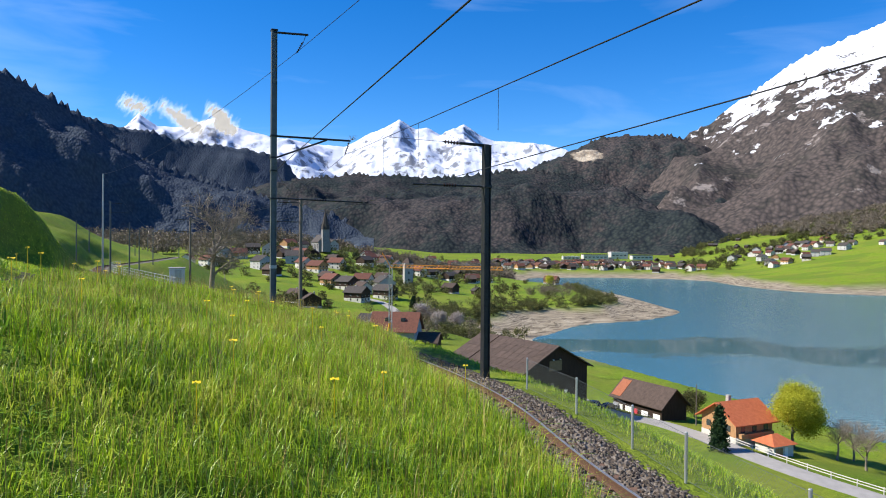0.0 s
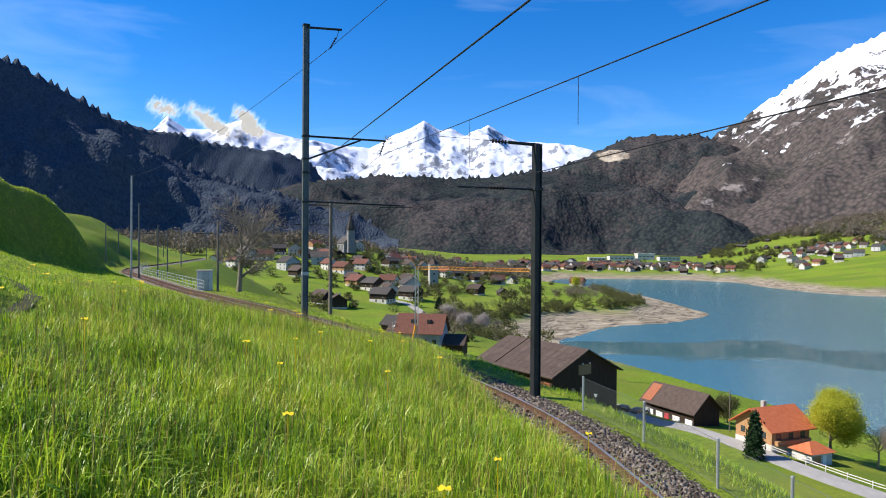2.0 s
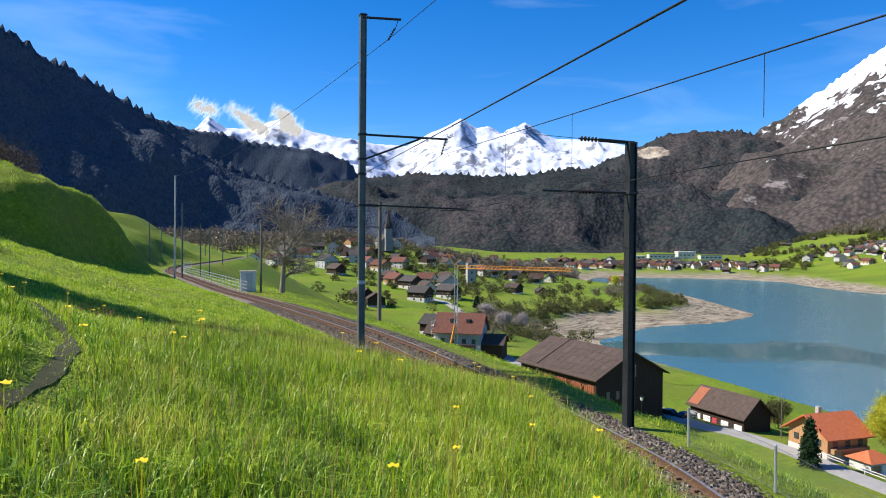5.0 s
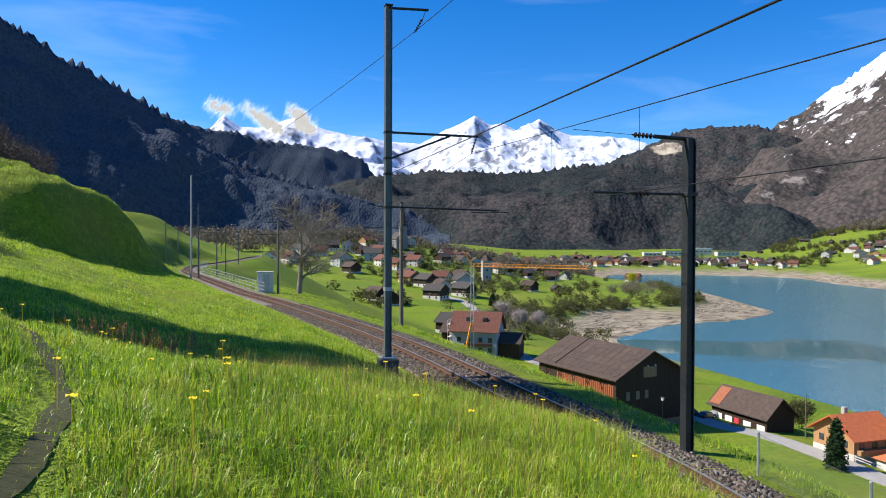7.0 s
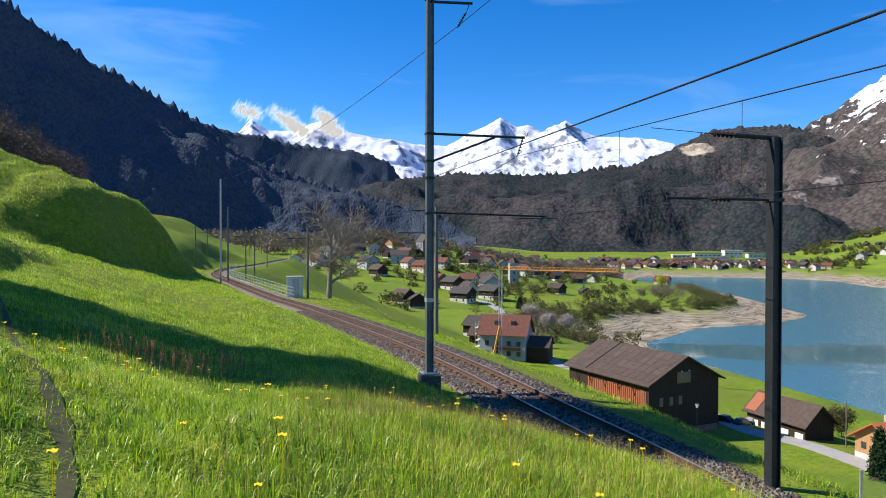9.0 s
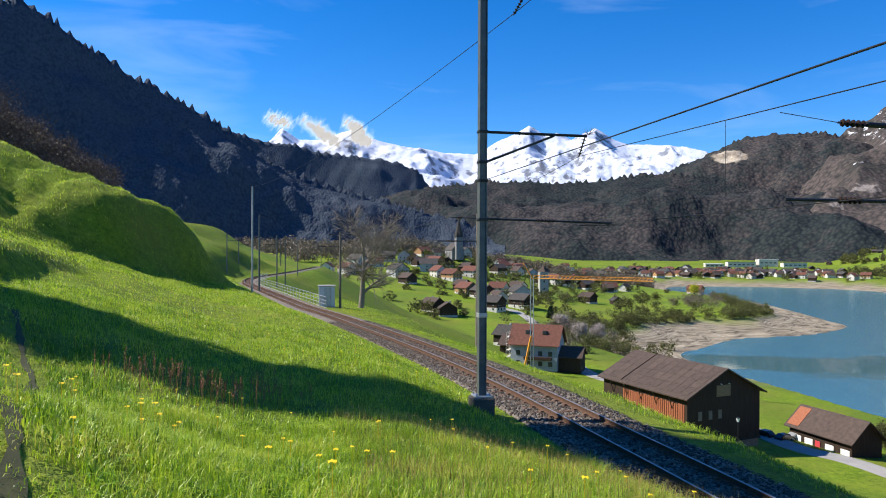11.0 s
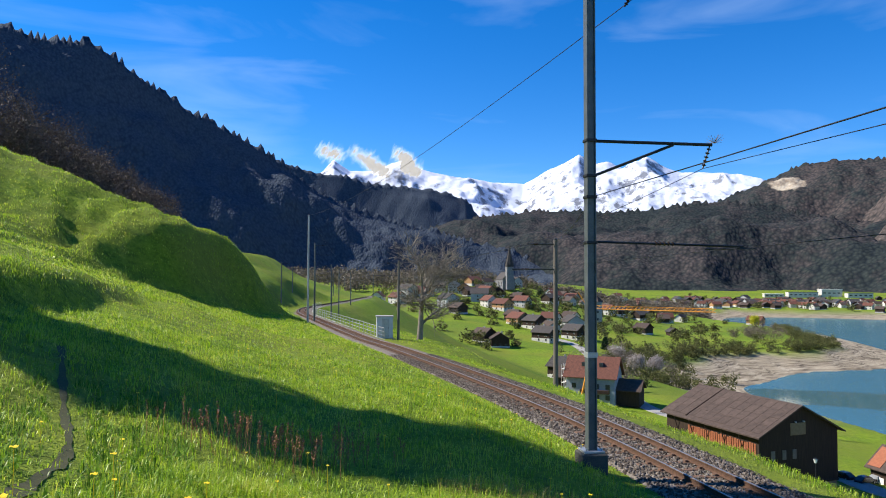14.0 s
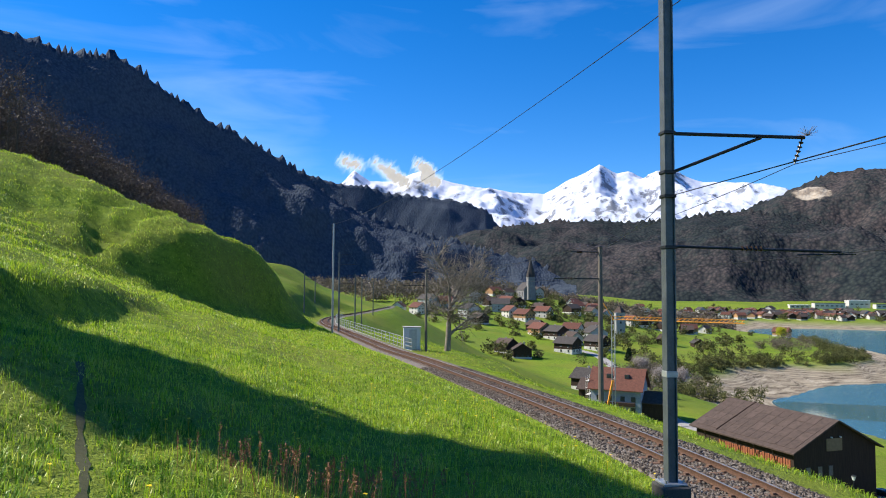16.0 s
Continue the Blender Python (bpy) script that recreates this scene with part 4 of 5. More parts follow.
def orange_house():
    h = thing("house", pose(51.5, 150.5, -36.3, 0, 0, 118), "timber chalet with an orange tiled roof beside the lake road", "house")
    w, d, hw, hr = 9.0, 9.5, 5.2, 2.9
    part("wall", shell(w, d, hw, hr, 2.2), TIMBER_WARM, h)
    part("ground_storey", box((w + 0.1, d + 0.1, 4), (0, 0, 0.2), 0.03), PLASTER, h)
    part("roof", slope_roof(w, d, hw, hr, 1.0, 0.2), ROOF_ORANGE, h)
    part("chimney", box((0.8, 0.8, 1.8), (1.2, 1.0, hw + hr + 0.2), 0.04), CONCRETE, h)
    for f, s in (("+y", -2.6), ("+y", 0), ("+y", 2.6)):
        part("window", box((1.1, 0.1, 1.2), (s, d / 2 + 0.05, 3.7), 0.02), WINDOW, h)
    for s in (-3, 0, 3):
        part("window", box((0.1, 1.1, 1.2), (-w / 2 - 0.05, s, 3.7), 0.02), WINDOW, h)
        part("window", box((0.1, 1.1, 1.2), (w / 2 + 0.05, s, 3.7), 0.02), WINDOW, h)
    part("balcony", box((1.0, 8.4, 0.9), (-w / 2 - 0.5, 0, 2.6), 0.04), TIMBER_WARM, h, "timber balcony front")
    g = thing("garage", pose(55.8, 142.2, -36.6, 0, 0, 28), "small garage with a hipped orange roof", "garage")
    part("wall", box((5.0, 4.4, 3.0), (0, 0, 1.2), 0.03), PLASTER, g)
    bm = bmesh.new()
    v = [bm.verts.new(p) for p in ((-3.1, -2.8, 2.6), (3.1, -2.8, 2.6), (3.1, 2.8, 2.6), (-3.1, 2.8, 2.6), (-0.7, 0, 4.2), (0.7, 0, 4.2))]
    for q in ((0, 1, 5, 4), (1, 2, 5), (2, 3, 4, 5), (3, 0, 4), (3, 2, 1, 0)):
        bm.faces.new([v[k] for k in q])
    part("roof", bm, ROOF_ORANGE, g)
    part("garage_door", box((1.9, 0.1, 2.0), (-1.2, -2.23, 1.1), 0.03), TIMBER_WARM, g, "orange timber door")
    part("door", box((0.9, 0.1, 2.0), (0.6, -2.23, 1.1), 0.03), WHITE_DOOR, g)


orange_house()


def scaffold_house():
    z = height(-31, 242) - 0.3
    h = thing("house", pose(-31, 243, z, 0, 0, 84), "half-timbered house under repair with a red-brown tiled roof", "house")
    w, d, hw, hr = 11.0, 15.0, 8.6, 5.2
    part("wall", shell(w, d, hw, hr), mottled("blue_grey_render", (0.24, 0.28, 0.34), (0.38, 0.42, 0.48), 1, 0.9), h)
    part("roof", slope_roof(w, d, hw, hr, 0.9, 0.25), ROOF_RED, h)
    for s in (-3.0, 2.5):
        part("dormer", box((1.4, 1.3, 1.2), (-2.6, s, hw + hr - 2.0), 0.05), WINDOW, h)
    for zz in (2.2, 5.4):
        for s in (-5.4, -2.2, 1.4, 5.0):
            part("window", box((0.12, 1.3, 1.5), (-w / 2 - 0.06, s, zz), 0.02), WINDOW, h)
    part("balcony", box((1.1, 9, 1.0), (-w / 2 - 0.55, -1.5, 3.9), 0.04), TIMBER_DARK, h)
    sc = thing("scaffolding", pose(-39.6, 240.5, z, 0, 0, 84), "pale metal scaffolding with board decks against a house", "scaffolding")
    for a in range(5):
        for b2 in range(2):
            part("pole", rod((-1 + a * 2.2, b2 * 1.0, 0), (-1 + a * 2.2, b2 * 1.0, 11.5), 0.06, sides=6), WHITE_RAIL, sc)
    for q in range(5):
        part("deck", box((9.6, 1.1, 0.12), (3.4, 0.5, 2.1 * q + 1.6), 0.02), WHITE_RAIL, sc)
        part("guard_rail", rod((-1, 0, 2.1 * q + 2.6), (7.8, 0, 2.1 * q + 2.6), 0.05, sides=6), WHITE_RAIL, sc)
        part("diagonal", rod((-1 + (q % 4) * 2.2, 0, 2.1 * q + 0.2), (1.2 + (q % 4) * 2.2, 0, 2.1 * q + 2.2), 0.05, sides=6), GALV, sc)
    house(-20.5, 243, z - 0.4, 84, 9, 8, 5.0, 2.6, TIMBER_DARK, ROOF_BROWN, "low dark timber annexe with a brown roof", chimney=False)


scaffold_house()


def crane():
    z = height(-31, 231)
    c = thing("tower_crane", pose(-31.2, 231, z, 0, 0, 0), "small construction crane with an orange lattice jib", "crane")
    top = -4.0 - z
    bm = bmesh.new()
    for sx in (-0.45, 0.45):
        for sy in (-0.45, 0.45):
            rod((sx, sy, 0), (sx, sy, top), 0.09, sides=5, bm=bm)
    for k in range(int(top / 1.2)):
        s = 1 if k % 2 else -1
        rod((-0.45 * s, -0.45, k * 1.2), (0.45 * s, -0.45, k * 1.2 + 1.2), 0.05, sides=4, bm=bm)
        rod((-0.45, -0.45 * s, k * 1.2), (-0.45, 0.45 * s, k * 1.2 + 1.2), 0.05, sides=4, bm=bm)
    part("mast", bm, GALV, c)
    bm = bmesh.new()
    e = Vector((36.0, 4.0, -0.6))
    for o in ((0, -0.5, 0), (0, 0.5, 0), (0, 0, 0.95)):
        rod(Vector(o) + Vector((0, 0, top - 1.0)), e + Vector(o) + Vector((0, 0, top - 1.0)), 0.11, sides=5, bm=bm)
    for k in range(30):
        a, b2 = k / 30, (k + 1) / 30
        s = 0.5 if k % 2 else -0.5
        rod(e * a + Vector((0, s, top - 1.0)), e * b2 + Vector((0, 0, top - 0.05)), 0.07, sides=4, bm=bm)
        rod(e * a + Vector((0, s, top - 1.0)), e * b2 + Vector((0, -s, top - 1.0)), 0.06, sides=4, bm=bm)
    part("jib", bm, ORANGE_PAINT, c, "orange lattice jib")
    bm = rod((0, 0, top - 1), (-2.8, -0.3, top + 3.8), 0.16, sides=5)
    rod((0, 0.6, top - 1), (-2.8, 0, top + 3.8), 0.12, sides=5, bm=bm)
    part("a_frame", bm, ORANGE_PAINT, c)
    part("tie_rope", rod((-2.8, -0.3, top + 3.8), (22, 2.4, top - 0.3), 0.05, sides=4), WIRE, c)
    bm = rod((-2.6, -0.6, -0.5), (-0.2, -0.5, 11), 0.3, sides=5)
    rod((-2.6, 0.6, -0.5), (-0.2, 0.5, 11), 0.3, sides=5, bm=bm)
    part("folding_frame", bm, ORANGE_PAINT, c, "orange folding support frame")
    part("counterweight", box((2.2, 1.6, 1.4), (-2.4, 0, 0.6), 0.05), CONCRETE, c)


crane()


# ---- village ----
rv = random.Random(21)


def windows_for(w, d, hw, rows):
    out = []
    for r in range(rows):
        z = 1.6 + r * 2.6
        for s in (-w * 0.3, 0, w * 0.3):
            out.append(("-y", s, z, 1.0, 1.2))
        for s in (-d * 0.3, d * 0.1):
            out.append(("-x", s, z, 1.0, 1.2))
    return out


TEMPLATES = []
for k, (w, d, hw, hr, wall, roof, base, bh, label) in enumerate((
        (9, 11, 5.4, 3.2, PLASTER, ROOF_RED, None, 0, "white rendered village house with a red-brown tiled roof"),
        (10, 11, 5.6, 3.0, TIMBER_DARK, ROOF_GREY, PLASTER, 2.4, "dark timber chalet on a white ground storey"),
        (9, 9, 4.6, 2.8, TIMBER_DARK, ROOF_BROWN, PLASTER_GREY, 1.0, "brown timber house with a low brown roof"),
        (11, 13, 6.4, 3.6, PLASTER_GREY, ROOF_GREY, None, 0, "grey rendered house with a dark slate roof"),
        (8, 10, 4.4, 3.0, PLASTER, ROOF_BROWN, None, 0, "pale village house with a brown roof"),
        (10, 12, 5.2, 3.2, TIMBER_WARM, ROOF_RED, PLASTER, 2.2, "honey-coloured timber chalet with a red roof"),
        (7, 8, 3.4, 2.4, TIMBER_DARK, ROOF_GREY, None, 0, "small dark hay barn in a meadow"))):
    TEMPLATES.append(house(0, 0, -400 - 30 * k, 0, w, d, hw, hr, wall, roof, label, base=base, base_h=bh, wins=windows_for(w, d, hw, 2 if hw > 5 else 1) if k < 6 else (), group="village houses", chimney=k < 6))
placed = []


def settle(k, x, y, rot, group="village houses", scale=1.0):
    if any((x - a) ** 2 + (y - b2) ** 2 < (12 if y < 800 else 9) ** 2 for a, b2 in placed) or float(to_shore(np.array([x]), np.array([y]))[0]) < 46:
        return
    placed.append((x, y))
    h = copy_thing(TEMPLATES[k], pose(x, y, height(x, y) - 0.4, 0, 0, rot))
    tagged(h, group=group)


# houses along the near lane
for k, x, y, r in ((1, -76, 399, 70), (1, -64, 424, 62), (2, -104, 377, 60), (2, -93, 366, 20), (2, -41, 262, 80), (5, -103, 452, 50), (1, -92, 446, 60), (4, -80, 436, 40), (0, -86, 470, 75), (2, -110, 470, 60), (3, -70, 455, 30), (5, -128, 512, 60), (2, -31, 506, 60), (0, -140, 520, 45), (2, -148, 470, 60), (3, -165, 500, 50), (0, -120, 540, 70), (1, -46, 284, 70), (4, -78, 500, 60)):
    settle(k, x, y, r)
for cx, cy, sx, sy, count, grp in ((-170, 570, 60, 60, 22, "houses of the upper village"), (-100, 640, 60, 55, 20, "houses of the upper village"), (-30, 700, 45, 60, 10, "houses of the upper village"), (80, 1080, 150, 60, 150, "houses of the far village"), (-60, 960, 60, 80, 20, "houses of the far village"), (190, 1090, 70, 45, 34, "houses of the far village"),
                                 (455, 1130, 70, 50, 44, "houses of the lakeside hamlet"), (420, 1020, 70, 30, 9, "houses of the lakeside hamlet")):
    for q in range(count):
        settle(rv.choice((0, 0, 1, 2, 2, 3, 4, 5)), rv.gauss(cx, sx * 0.6), rv.gauss(cy, sy * 0.6), rv.choice((20, 60, 110, 150)) + rv.uniform(-12, 12), grp)
for q in range(16):
    settle(6, rv.uniform(260, 640), rv.uniform(1150, 1500), rv.uniform(0, 180), "hay barns on the far slope")
settle(6, -12.5, 520, 20, "hay barns on the far slope")
for t in TEMPLATES:
    for o in list(t.children_recursive) + [t]:
        bpy.data.objects.remove(o)


def church():
    x, y = -158, 640
    c = thing("church", pose(x, y, height(x, y), 0, 0, 30), "grey village church with a slender pointed spire", "church")
    stone = mottled("grey_church_stone", (0.15, 0.15, 0.16), (0.27, 0.27, 0.27), 0.6, 0.9)
    part("nave", shell(11, 24, 9, 6), stone, c)
    part("roof", slope_roof(11, 24, 9, 6, 0.5, 0.3), ROOF_GREY, c)
    part("tower", box((6, 6, 20), (0, -14, 10), 0.1), stone, c)
    part("spire", rod((0, -14, 20), (0, -14, 38), 4.0, 0.1, 8), ROOF_GREY, c)
    for sx in (-1, 1):
        for sy in (-1, 1):
            part("pinnacle", rod((sx * 2.6, -14 + sy * 2.6, 20), (sx * 2.6, -14 + sy * 2.6, 25), 0.7, 0.05, 6), ROOF_GREY, c)
    for s in (-8, -3, 2, 7):
        part("window", box((0.12, 1.2, 4), (-5.56, s, 5), 0.03), WINDOW, c)


church()


def tower():
    x, y = -60.5, 500
    c = thing("tower", pose(x, y, height(x, y), 0, 0, 20), "plain pale concrete tower with a tent roof", "tower")
    part("shaft", box((6, 6, 17), (0, 0, 8), 0.1), CONCRETE, c)
    part("roof", rod((0, 0, 16.5), (0, 0, 21), 4.6, 0.1, 4), ROOF_BROWN, c)
    for z in (5, 10, 14):
        part("window", box((1.2, 0.1, 1.6), (0, -3.05, z), 0.02), WINDOW, c)


tower()


def works():
    for k, (x, y, w, d, hh) in enumerate(((170, 1290, 44, 18, 9), (212, 1300, 30, 22, 12), (250, 1285, 36, 16, 8), (128, 1285, 30, 14, 6))):
        b2 = thing("factory_hall", pose(x, y, height(x, y) - 1, 0, 0, 8), "white flat-roofed works building at the meadow's edge", "factory", "works buildings")
        part("wall", box((w, d, hh), (0, 0, hh / 2), 0.1), PLASTER, b2)
        part("roof", box((w + 1, d + 1, 0.6), (0, 0, hh + 0.3), 0.05), WHITE_DOOR if k % 2 else ROOF_GREY, b2)
        for s in range(int(w / 7)):
            part("window", box((4, 0.12, 1.6), (-w / 2 + 4 + s * 7, -d / 2 - 0.06, hh * 0.55), 0.03), WINDOW, b2)


works()

# ---- lake road with its timber rail ----
ROADLINE = spline(np.array([(92, 92), (72, 108), (58, 122), (50, 135), (44.5, 148), (38, 159), (30, 166), (22, 186), (10, 215), (-14, 240), (-26, 280), (-44, 350), (-62, 402), (-85, 418)], float), 2.0)
rd = np.gradient(ROADLINE, axis=0)
rd /= np.linalg.norm(rd, axis=1)[:, None]
v, f = [], []
for (x, y), (dx, dy) in zip(ROADLINE, rd):
    zc = height(x, y)
    for o, dz in ((-2.4, -0.9), (-2.4, 0.25), (0, 0.3), (2.4, 0.25), (2.4, -0.9)):
        v.append((x + dy * o, y - dx * o, zc + dz))
for q in range(len(ROADLINE) - 1):
    for k in range(4):
        f.append((q * 5 + k, q * 5 + k + 1, q * 5 + k + 6, q * 5 + k + 5))
tagged(new("road", mesh_of("road", v, f, ASPHALT, True)), "narrow pale asphalt lane along the lake", "road", kind="structure")


def road_fence():
    fe = thing("timber_fence", pose(0, 0, 0), "bleached two-rail timber fence along the lake road", "fence")
    pts = []
    for (x, y), (dx, dy) in zip(ROADLINE, rd):
        if 84 < y < 149:
            p = (x + dy * 2.9, y - dx * 2.9)
            if not pts or math.hypot(p[0] - pts[-1][0], p[1] - pts[-1][1]) > 2.6:
                pts.append((*p, height(x, y) + 0.1))
    for x, y, z in pts:
        part("post", box((0.14, 0.14, 1.7), (x, y, z + 0.35), 0.02), WHITE_RAIL, fe)
    for a, b2 in zip(pts, pts[1:]):
        for hh in (0.55, 1.0):
            part("rail", rod((a[0], a[1], a[2] + hh), (b2[0], b2[1], b2[2] + hh), 0.07, sides=6), WHITE_RAIL, fe)


road_fence()


# ---- trees ----
def leaf_mat(name, dark, light, translucent=0.3):
    m, n, l, b = mat(name, 0.7, 0, 0.2)
    g = n.new("ShaderNodeNewGeometry")
    c = ramp(n, l, g.outputs["Random Per Island"], [(0.0, dark), (1.0, light)])
    l.new(c, b.inputs["Base Color"])
    if translucent:
        t = n.new("ShaderNodeBsdfTranslucent")
        l.new(c, t.inputs["Color"])
        ms = n.new("ShaderNodeMixShader")
        ms.inputs[0].default_value = translucent
        l.new(b.outputs[0], ms.inputs[1])
        l.new(t.outputs[0], ms.inputs[2])
        l.new(ms.outputs[0], n["Material Output"].inputs["Surface"])
    return m


BARK = mottled("grey_brown_bark", (0.1, 0.08, 0.065), (0.22, 0.19, 0.16), 6, 0.9)
TWIG = mottled("pale_bare_twigs", (0.2, 0.165, 0.125), (0.36, 0.3, 0.235), 3, 0.9)
LEAF_WILLOW = leaf_mat("fresh_yellow_green_leaf", (0.34, 0.36, 0.02), (0.66, 0.64, 0.08), 0.45)
LEAF_CONIFER = leaf_mat("dark_conifer_needles", (0.012, 0.03, 0.012), (0.03, 0.065, 0.022), 0.1)
LEAF_BUSH = leaf_mat("spring_bush_leaf", (0.05, 0.06, 0.02), (0.19, 0.19, 0.065))
LEAF_BROWN = leaf_mat("budding_brown_twig", (0.11, 0.09, 0.065), (0.24, 0.2, 0.15), 0.15)
STEM_DARK = mottled("dark_stem_bark", (0.05, 0.04, 0.034), (0.12, 0.1, 0.085), 4, 0.95)
LEAF_DUSK = leaf_mat("dark_bare_twig", (0.06, 0.042, 0.034), (0.13, 0.1, 0.08), 0.1)
LEAF_BLOSSOM = leaf_mat("pale_blossom", (0.3, 0.25, 0.22), (0.55, 0.5, 0.46))


def branches(rnd, trunk_h, spread, levels, lean=0.0, droop=0.0):
    """Segments (a, b, ra, rb) of a branching tree and the tips."""
    segs, tips = [], []

    def grow(p, d, length, r, lev):
        steps = 3
        for s in range(steps):
            d = (d + Vector((rnd.uniform(-1, 1), rnd.uniform(-1, 1), rnd.uniform(-0.6, 0.7) - droop * lev)) * 0.17).normalized()
            q = p + d * (length / steps)
            r2 = r * 0.86
            segs.append((p, q, r, r2))
            p, r = q, r2
            if lev < levels and (s > 0 or lev > 0 or spread > 1):
                for _ in range(1 if lev == 0 else 2):
                    side = Vector((rnd.uniform(-1, 1), rnd.uniform(-1, 1), rnd.uniform(-0.35, 0.55)))
                    grow(p, (d * 0.75 + side * spread).normalized(), length * rnd.uniform(0.55, 0.75), r * 0.6, lev + 1)
        if lev >= levels:
            tips.append((p, d))
        elif lev < levels:
            for _ in range(2):
                side = Vector((rnd.uniform(-1, 1), rnd.uniform(-1, 1), rnd.uniform(0, 0.6)))
                grow(p, (d + side * spread * 0.8).normalized(), length * 0.68, r * 0.75, lev + 1)

    grow(Vector((0, 0, 0)), Vector((lean, 0, 1)).normalized(), trunk_h, trunk_h * 0.075, 0)
    return segs, tips


def limb_mesh(name, segs, material, sides=5):
    v, f = [], []
    for a, b2, ra, rb in segs:
        k = len(v)
        n_s = sides if ra > 0.03 else 3
        q = (b2 - a).to_track_quat("Z", "Y").to_matrix()
        for p, r in ((a, ra), (b2, rb)):
            for s in range(n_s):
                t = 6.2832 * s / n_s
                v.append(p + q @ Vector((math.cos(t) * r, math.sin(t) * r, 0)))
        for s in range(n_s):
            f.append((k + s, k + (s + 1) % n_s, k + n_s + (s + 1) % n_s, k + n_s + s))
    return mesh_of(name, v, f, material)


def leaves(name, centres, per, size, jitter, material, seed, flat=0.0):
    """Crown of many small four-sided leaves round the given places."""
    r = np.random.RandomState(seed)
    c = np.repeat(np.array(centres, float), per, 0)
    c = c + r.normal(0, jitter, c.shape)
    n_l = len(c)
    a = r.normal(0, 1, (n_l, 3))
    a /= np.linalg.norm(a, axis=1)[:, None]
    b2 = np.cross(a, r.normal(0, 1, (n_l, 3)))
    b2 /= np.linalg.norm(b2, axis=1)[:, None] + 1e-9
    s = size * r.uniform(0.5, 1.3, (n_l, 1))
    V = np.stack([c - a * s, c + b2 * s * 0.5, c + a * s, c - b2 * s * 0.5], 1).reshape(-1, 3)
    return quick_mesh(name, V, np.arange(n_l * 4), np.full(n_l, 4), material)


def tree(x, y, trunk, levels, spread, label, leaf=None, per=0, size=0.2, jitter=0.3, seed=1, droop=0.0, bark=None, name="tree", twigs=0, group="", z=None):
    t = thing(name, pose(x, y, height(x, y) - 0.1 if z is None else z), label, "tree", group)
    rnd = random.Random(seed)
    segs, tips = branches(rnd, trunk, spread, levels, droop=droop)
    if twigs:
        for p, d in tips:
            for _ in range(twigs):
                e = p + (d + Vector((rnd.uniform(-1, 1), rnd.uniform(-1, 1), rnd.uniform(-0.8, 0.8)))).normalized() * trunk * rnd.uniform(0.1, 0.3)
                segs.append((p, e, trunk * 0.0036, trunk * 0.0018))
    tr = new("trunk", limb_mesh("trunk", segs, bark or BARK))
    tr.parent = t
    if leaf:
        cr = new("crown", leaves("crown", [p for p, d in tips], per, size, jitter, leaf, seed))
        cr.parent = t
    return t


WALNUT = mottled("brown_walnut_bark", (0.15, 0.125, 0.1), (0.3, 0.26, 0.21), 4, 0.9)
tree(-29.0, 82.0, 4.6, 3, 1.25, "bare spreading walnut tree beside the railway", LEAF_BROWN, 1, 0.045, 0.5, 5, bark=WALNUT, twigs=6)
tree(62.5, 150, 4.6, 4, 0.6, "round willow in fresh yellow-green leaf by the lake", LEAF_WILLOW, 40, 0.16, 0.8, 8, droop=0.1)
for k, (x, y, s) in enumerate(((69, 146, 3.4), (72, 141, 3.6), (77, 139, 3.2), (74, 150, 3.3), (81, 134, 3.6), (66, 160, 3.0))):
    tree(x, y, s, 3, 1.0, "bare grey lakeside tree", None, seed=30 + k, bark=TWIG, twigs=6, group="bare lakeside trees")
tree(50, 176, 2.4, 3, 0.9, "round bush beside the dark shed", LEAF_BUSH, 30, 0.2, 0.6, 44)


def conifer(x, y, h, r, label, group="", seed=1, z=None, crown=420, sz=0.5):
    t = thing("conifer", pose(x, y, height(x, y) - 0.2 if z is None else z), label, "tree", group)
    part("trunk", rod((0, 0, 0), (0, 0, h * 0.95), r * 0.11, 0.02, 6), BARK, t)
    rn = np.random.RandomState(seed)
    k = rn.rand(crown) ** 0.7
    a = rn.rand(crown) * 6.2832
    rr = r * (1 - k * 0.97) * (0.5 + 0.55 * rn.rand(crown)) * (1 + 0.18 * np.sin(k * 40))
    pts = np.stack([np.cos(a) * rr, np.sin(a) * rr, 0.06 * h + k * h * 0.94 - rr * 0.15], 1)
    cr = new("crown", leaves("crown", pts, 7, sz, 0.22 * r ** 0.5, LEAF_CONIFER, seed))
    cr.parent = t
    return t


conifer(44.6, 138.5, 8.2, 1.9, "dense dark columnar conifer beside the lane", seed=3, crown=700, sz=0.3)
conifer(-44, 396, 6, 2.2, "small dark conifer by the village lane", seed=4)
# tall unseen spruces, assumed on the upper slope off the walk, to throw the meadow's long shade
for k, (x, y, h) in enumerate(((-40, 21.0, 25), (-41, 23.6, 26), (-45, 20.8, 27.5), (-45, 23.2, 27.5), (-37, 22.6, 28), (-91, 58.0, 16), (-95, 61.5, 18), (-80, 46.0, 10))):
    conifer(x, y, h, 2.8, "unseen tall dense spruce assumed above the meadow to shade it", "spruces on the upper slope", 50 + k, crown=1300, sz=0.6)


def stuff_tree_mass(name, places, size, per, leaf_size, jitter, material, label, seed, sx=1.0):
    rn = np.random.RandomState(seed)
    pts = []
    ground_z = land(np.array([q[0] for q in places]), np.array([q[1] for q in places]))
    for (x, y, s), z in zip(places, ground_z):
        for q in range(10):
            pts.append((x + rn.normal(0, s * 0.26 * sx), y + rn.normal(0, s * 0.26 * sx), z + s * (0.1 + 0.8 * rn.rand())))
    return tagged(new(name, leaves(name, pts, per, leaf_size, jitter, material, seed)), label, "woodland", kind="stuff")


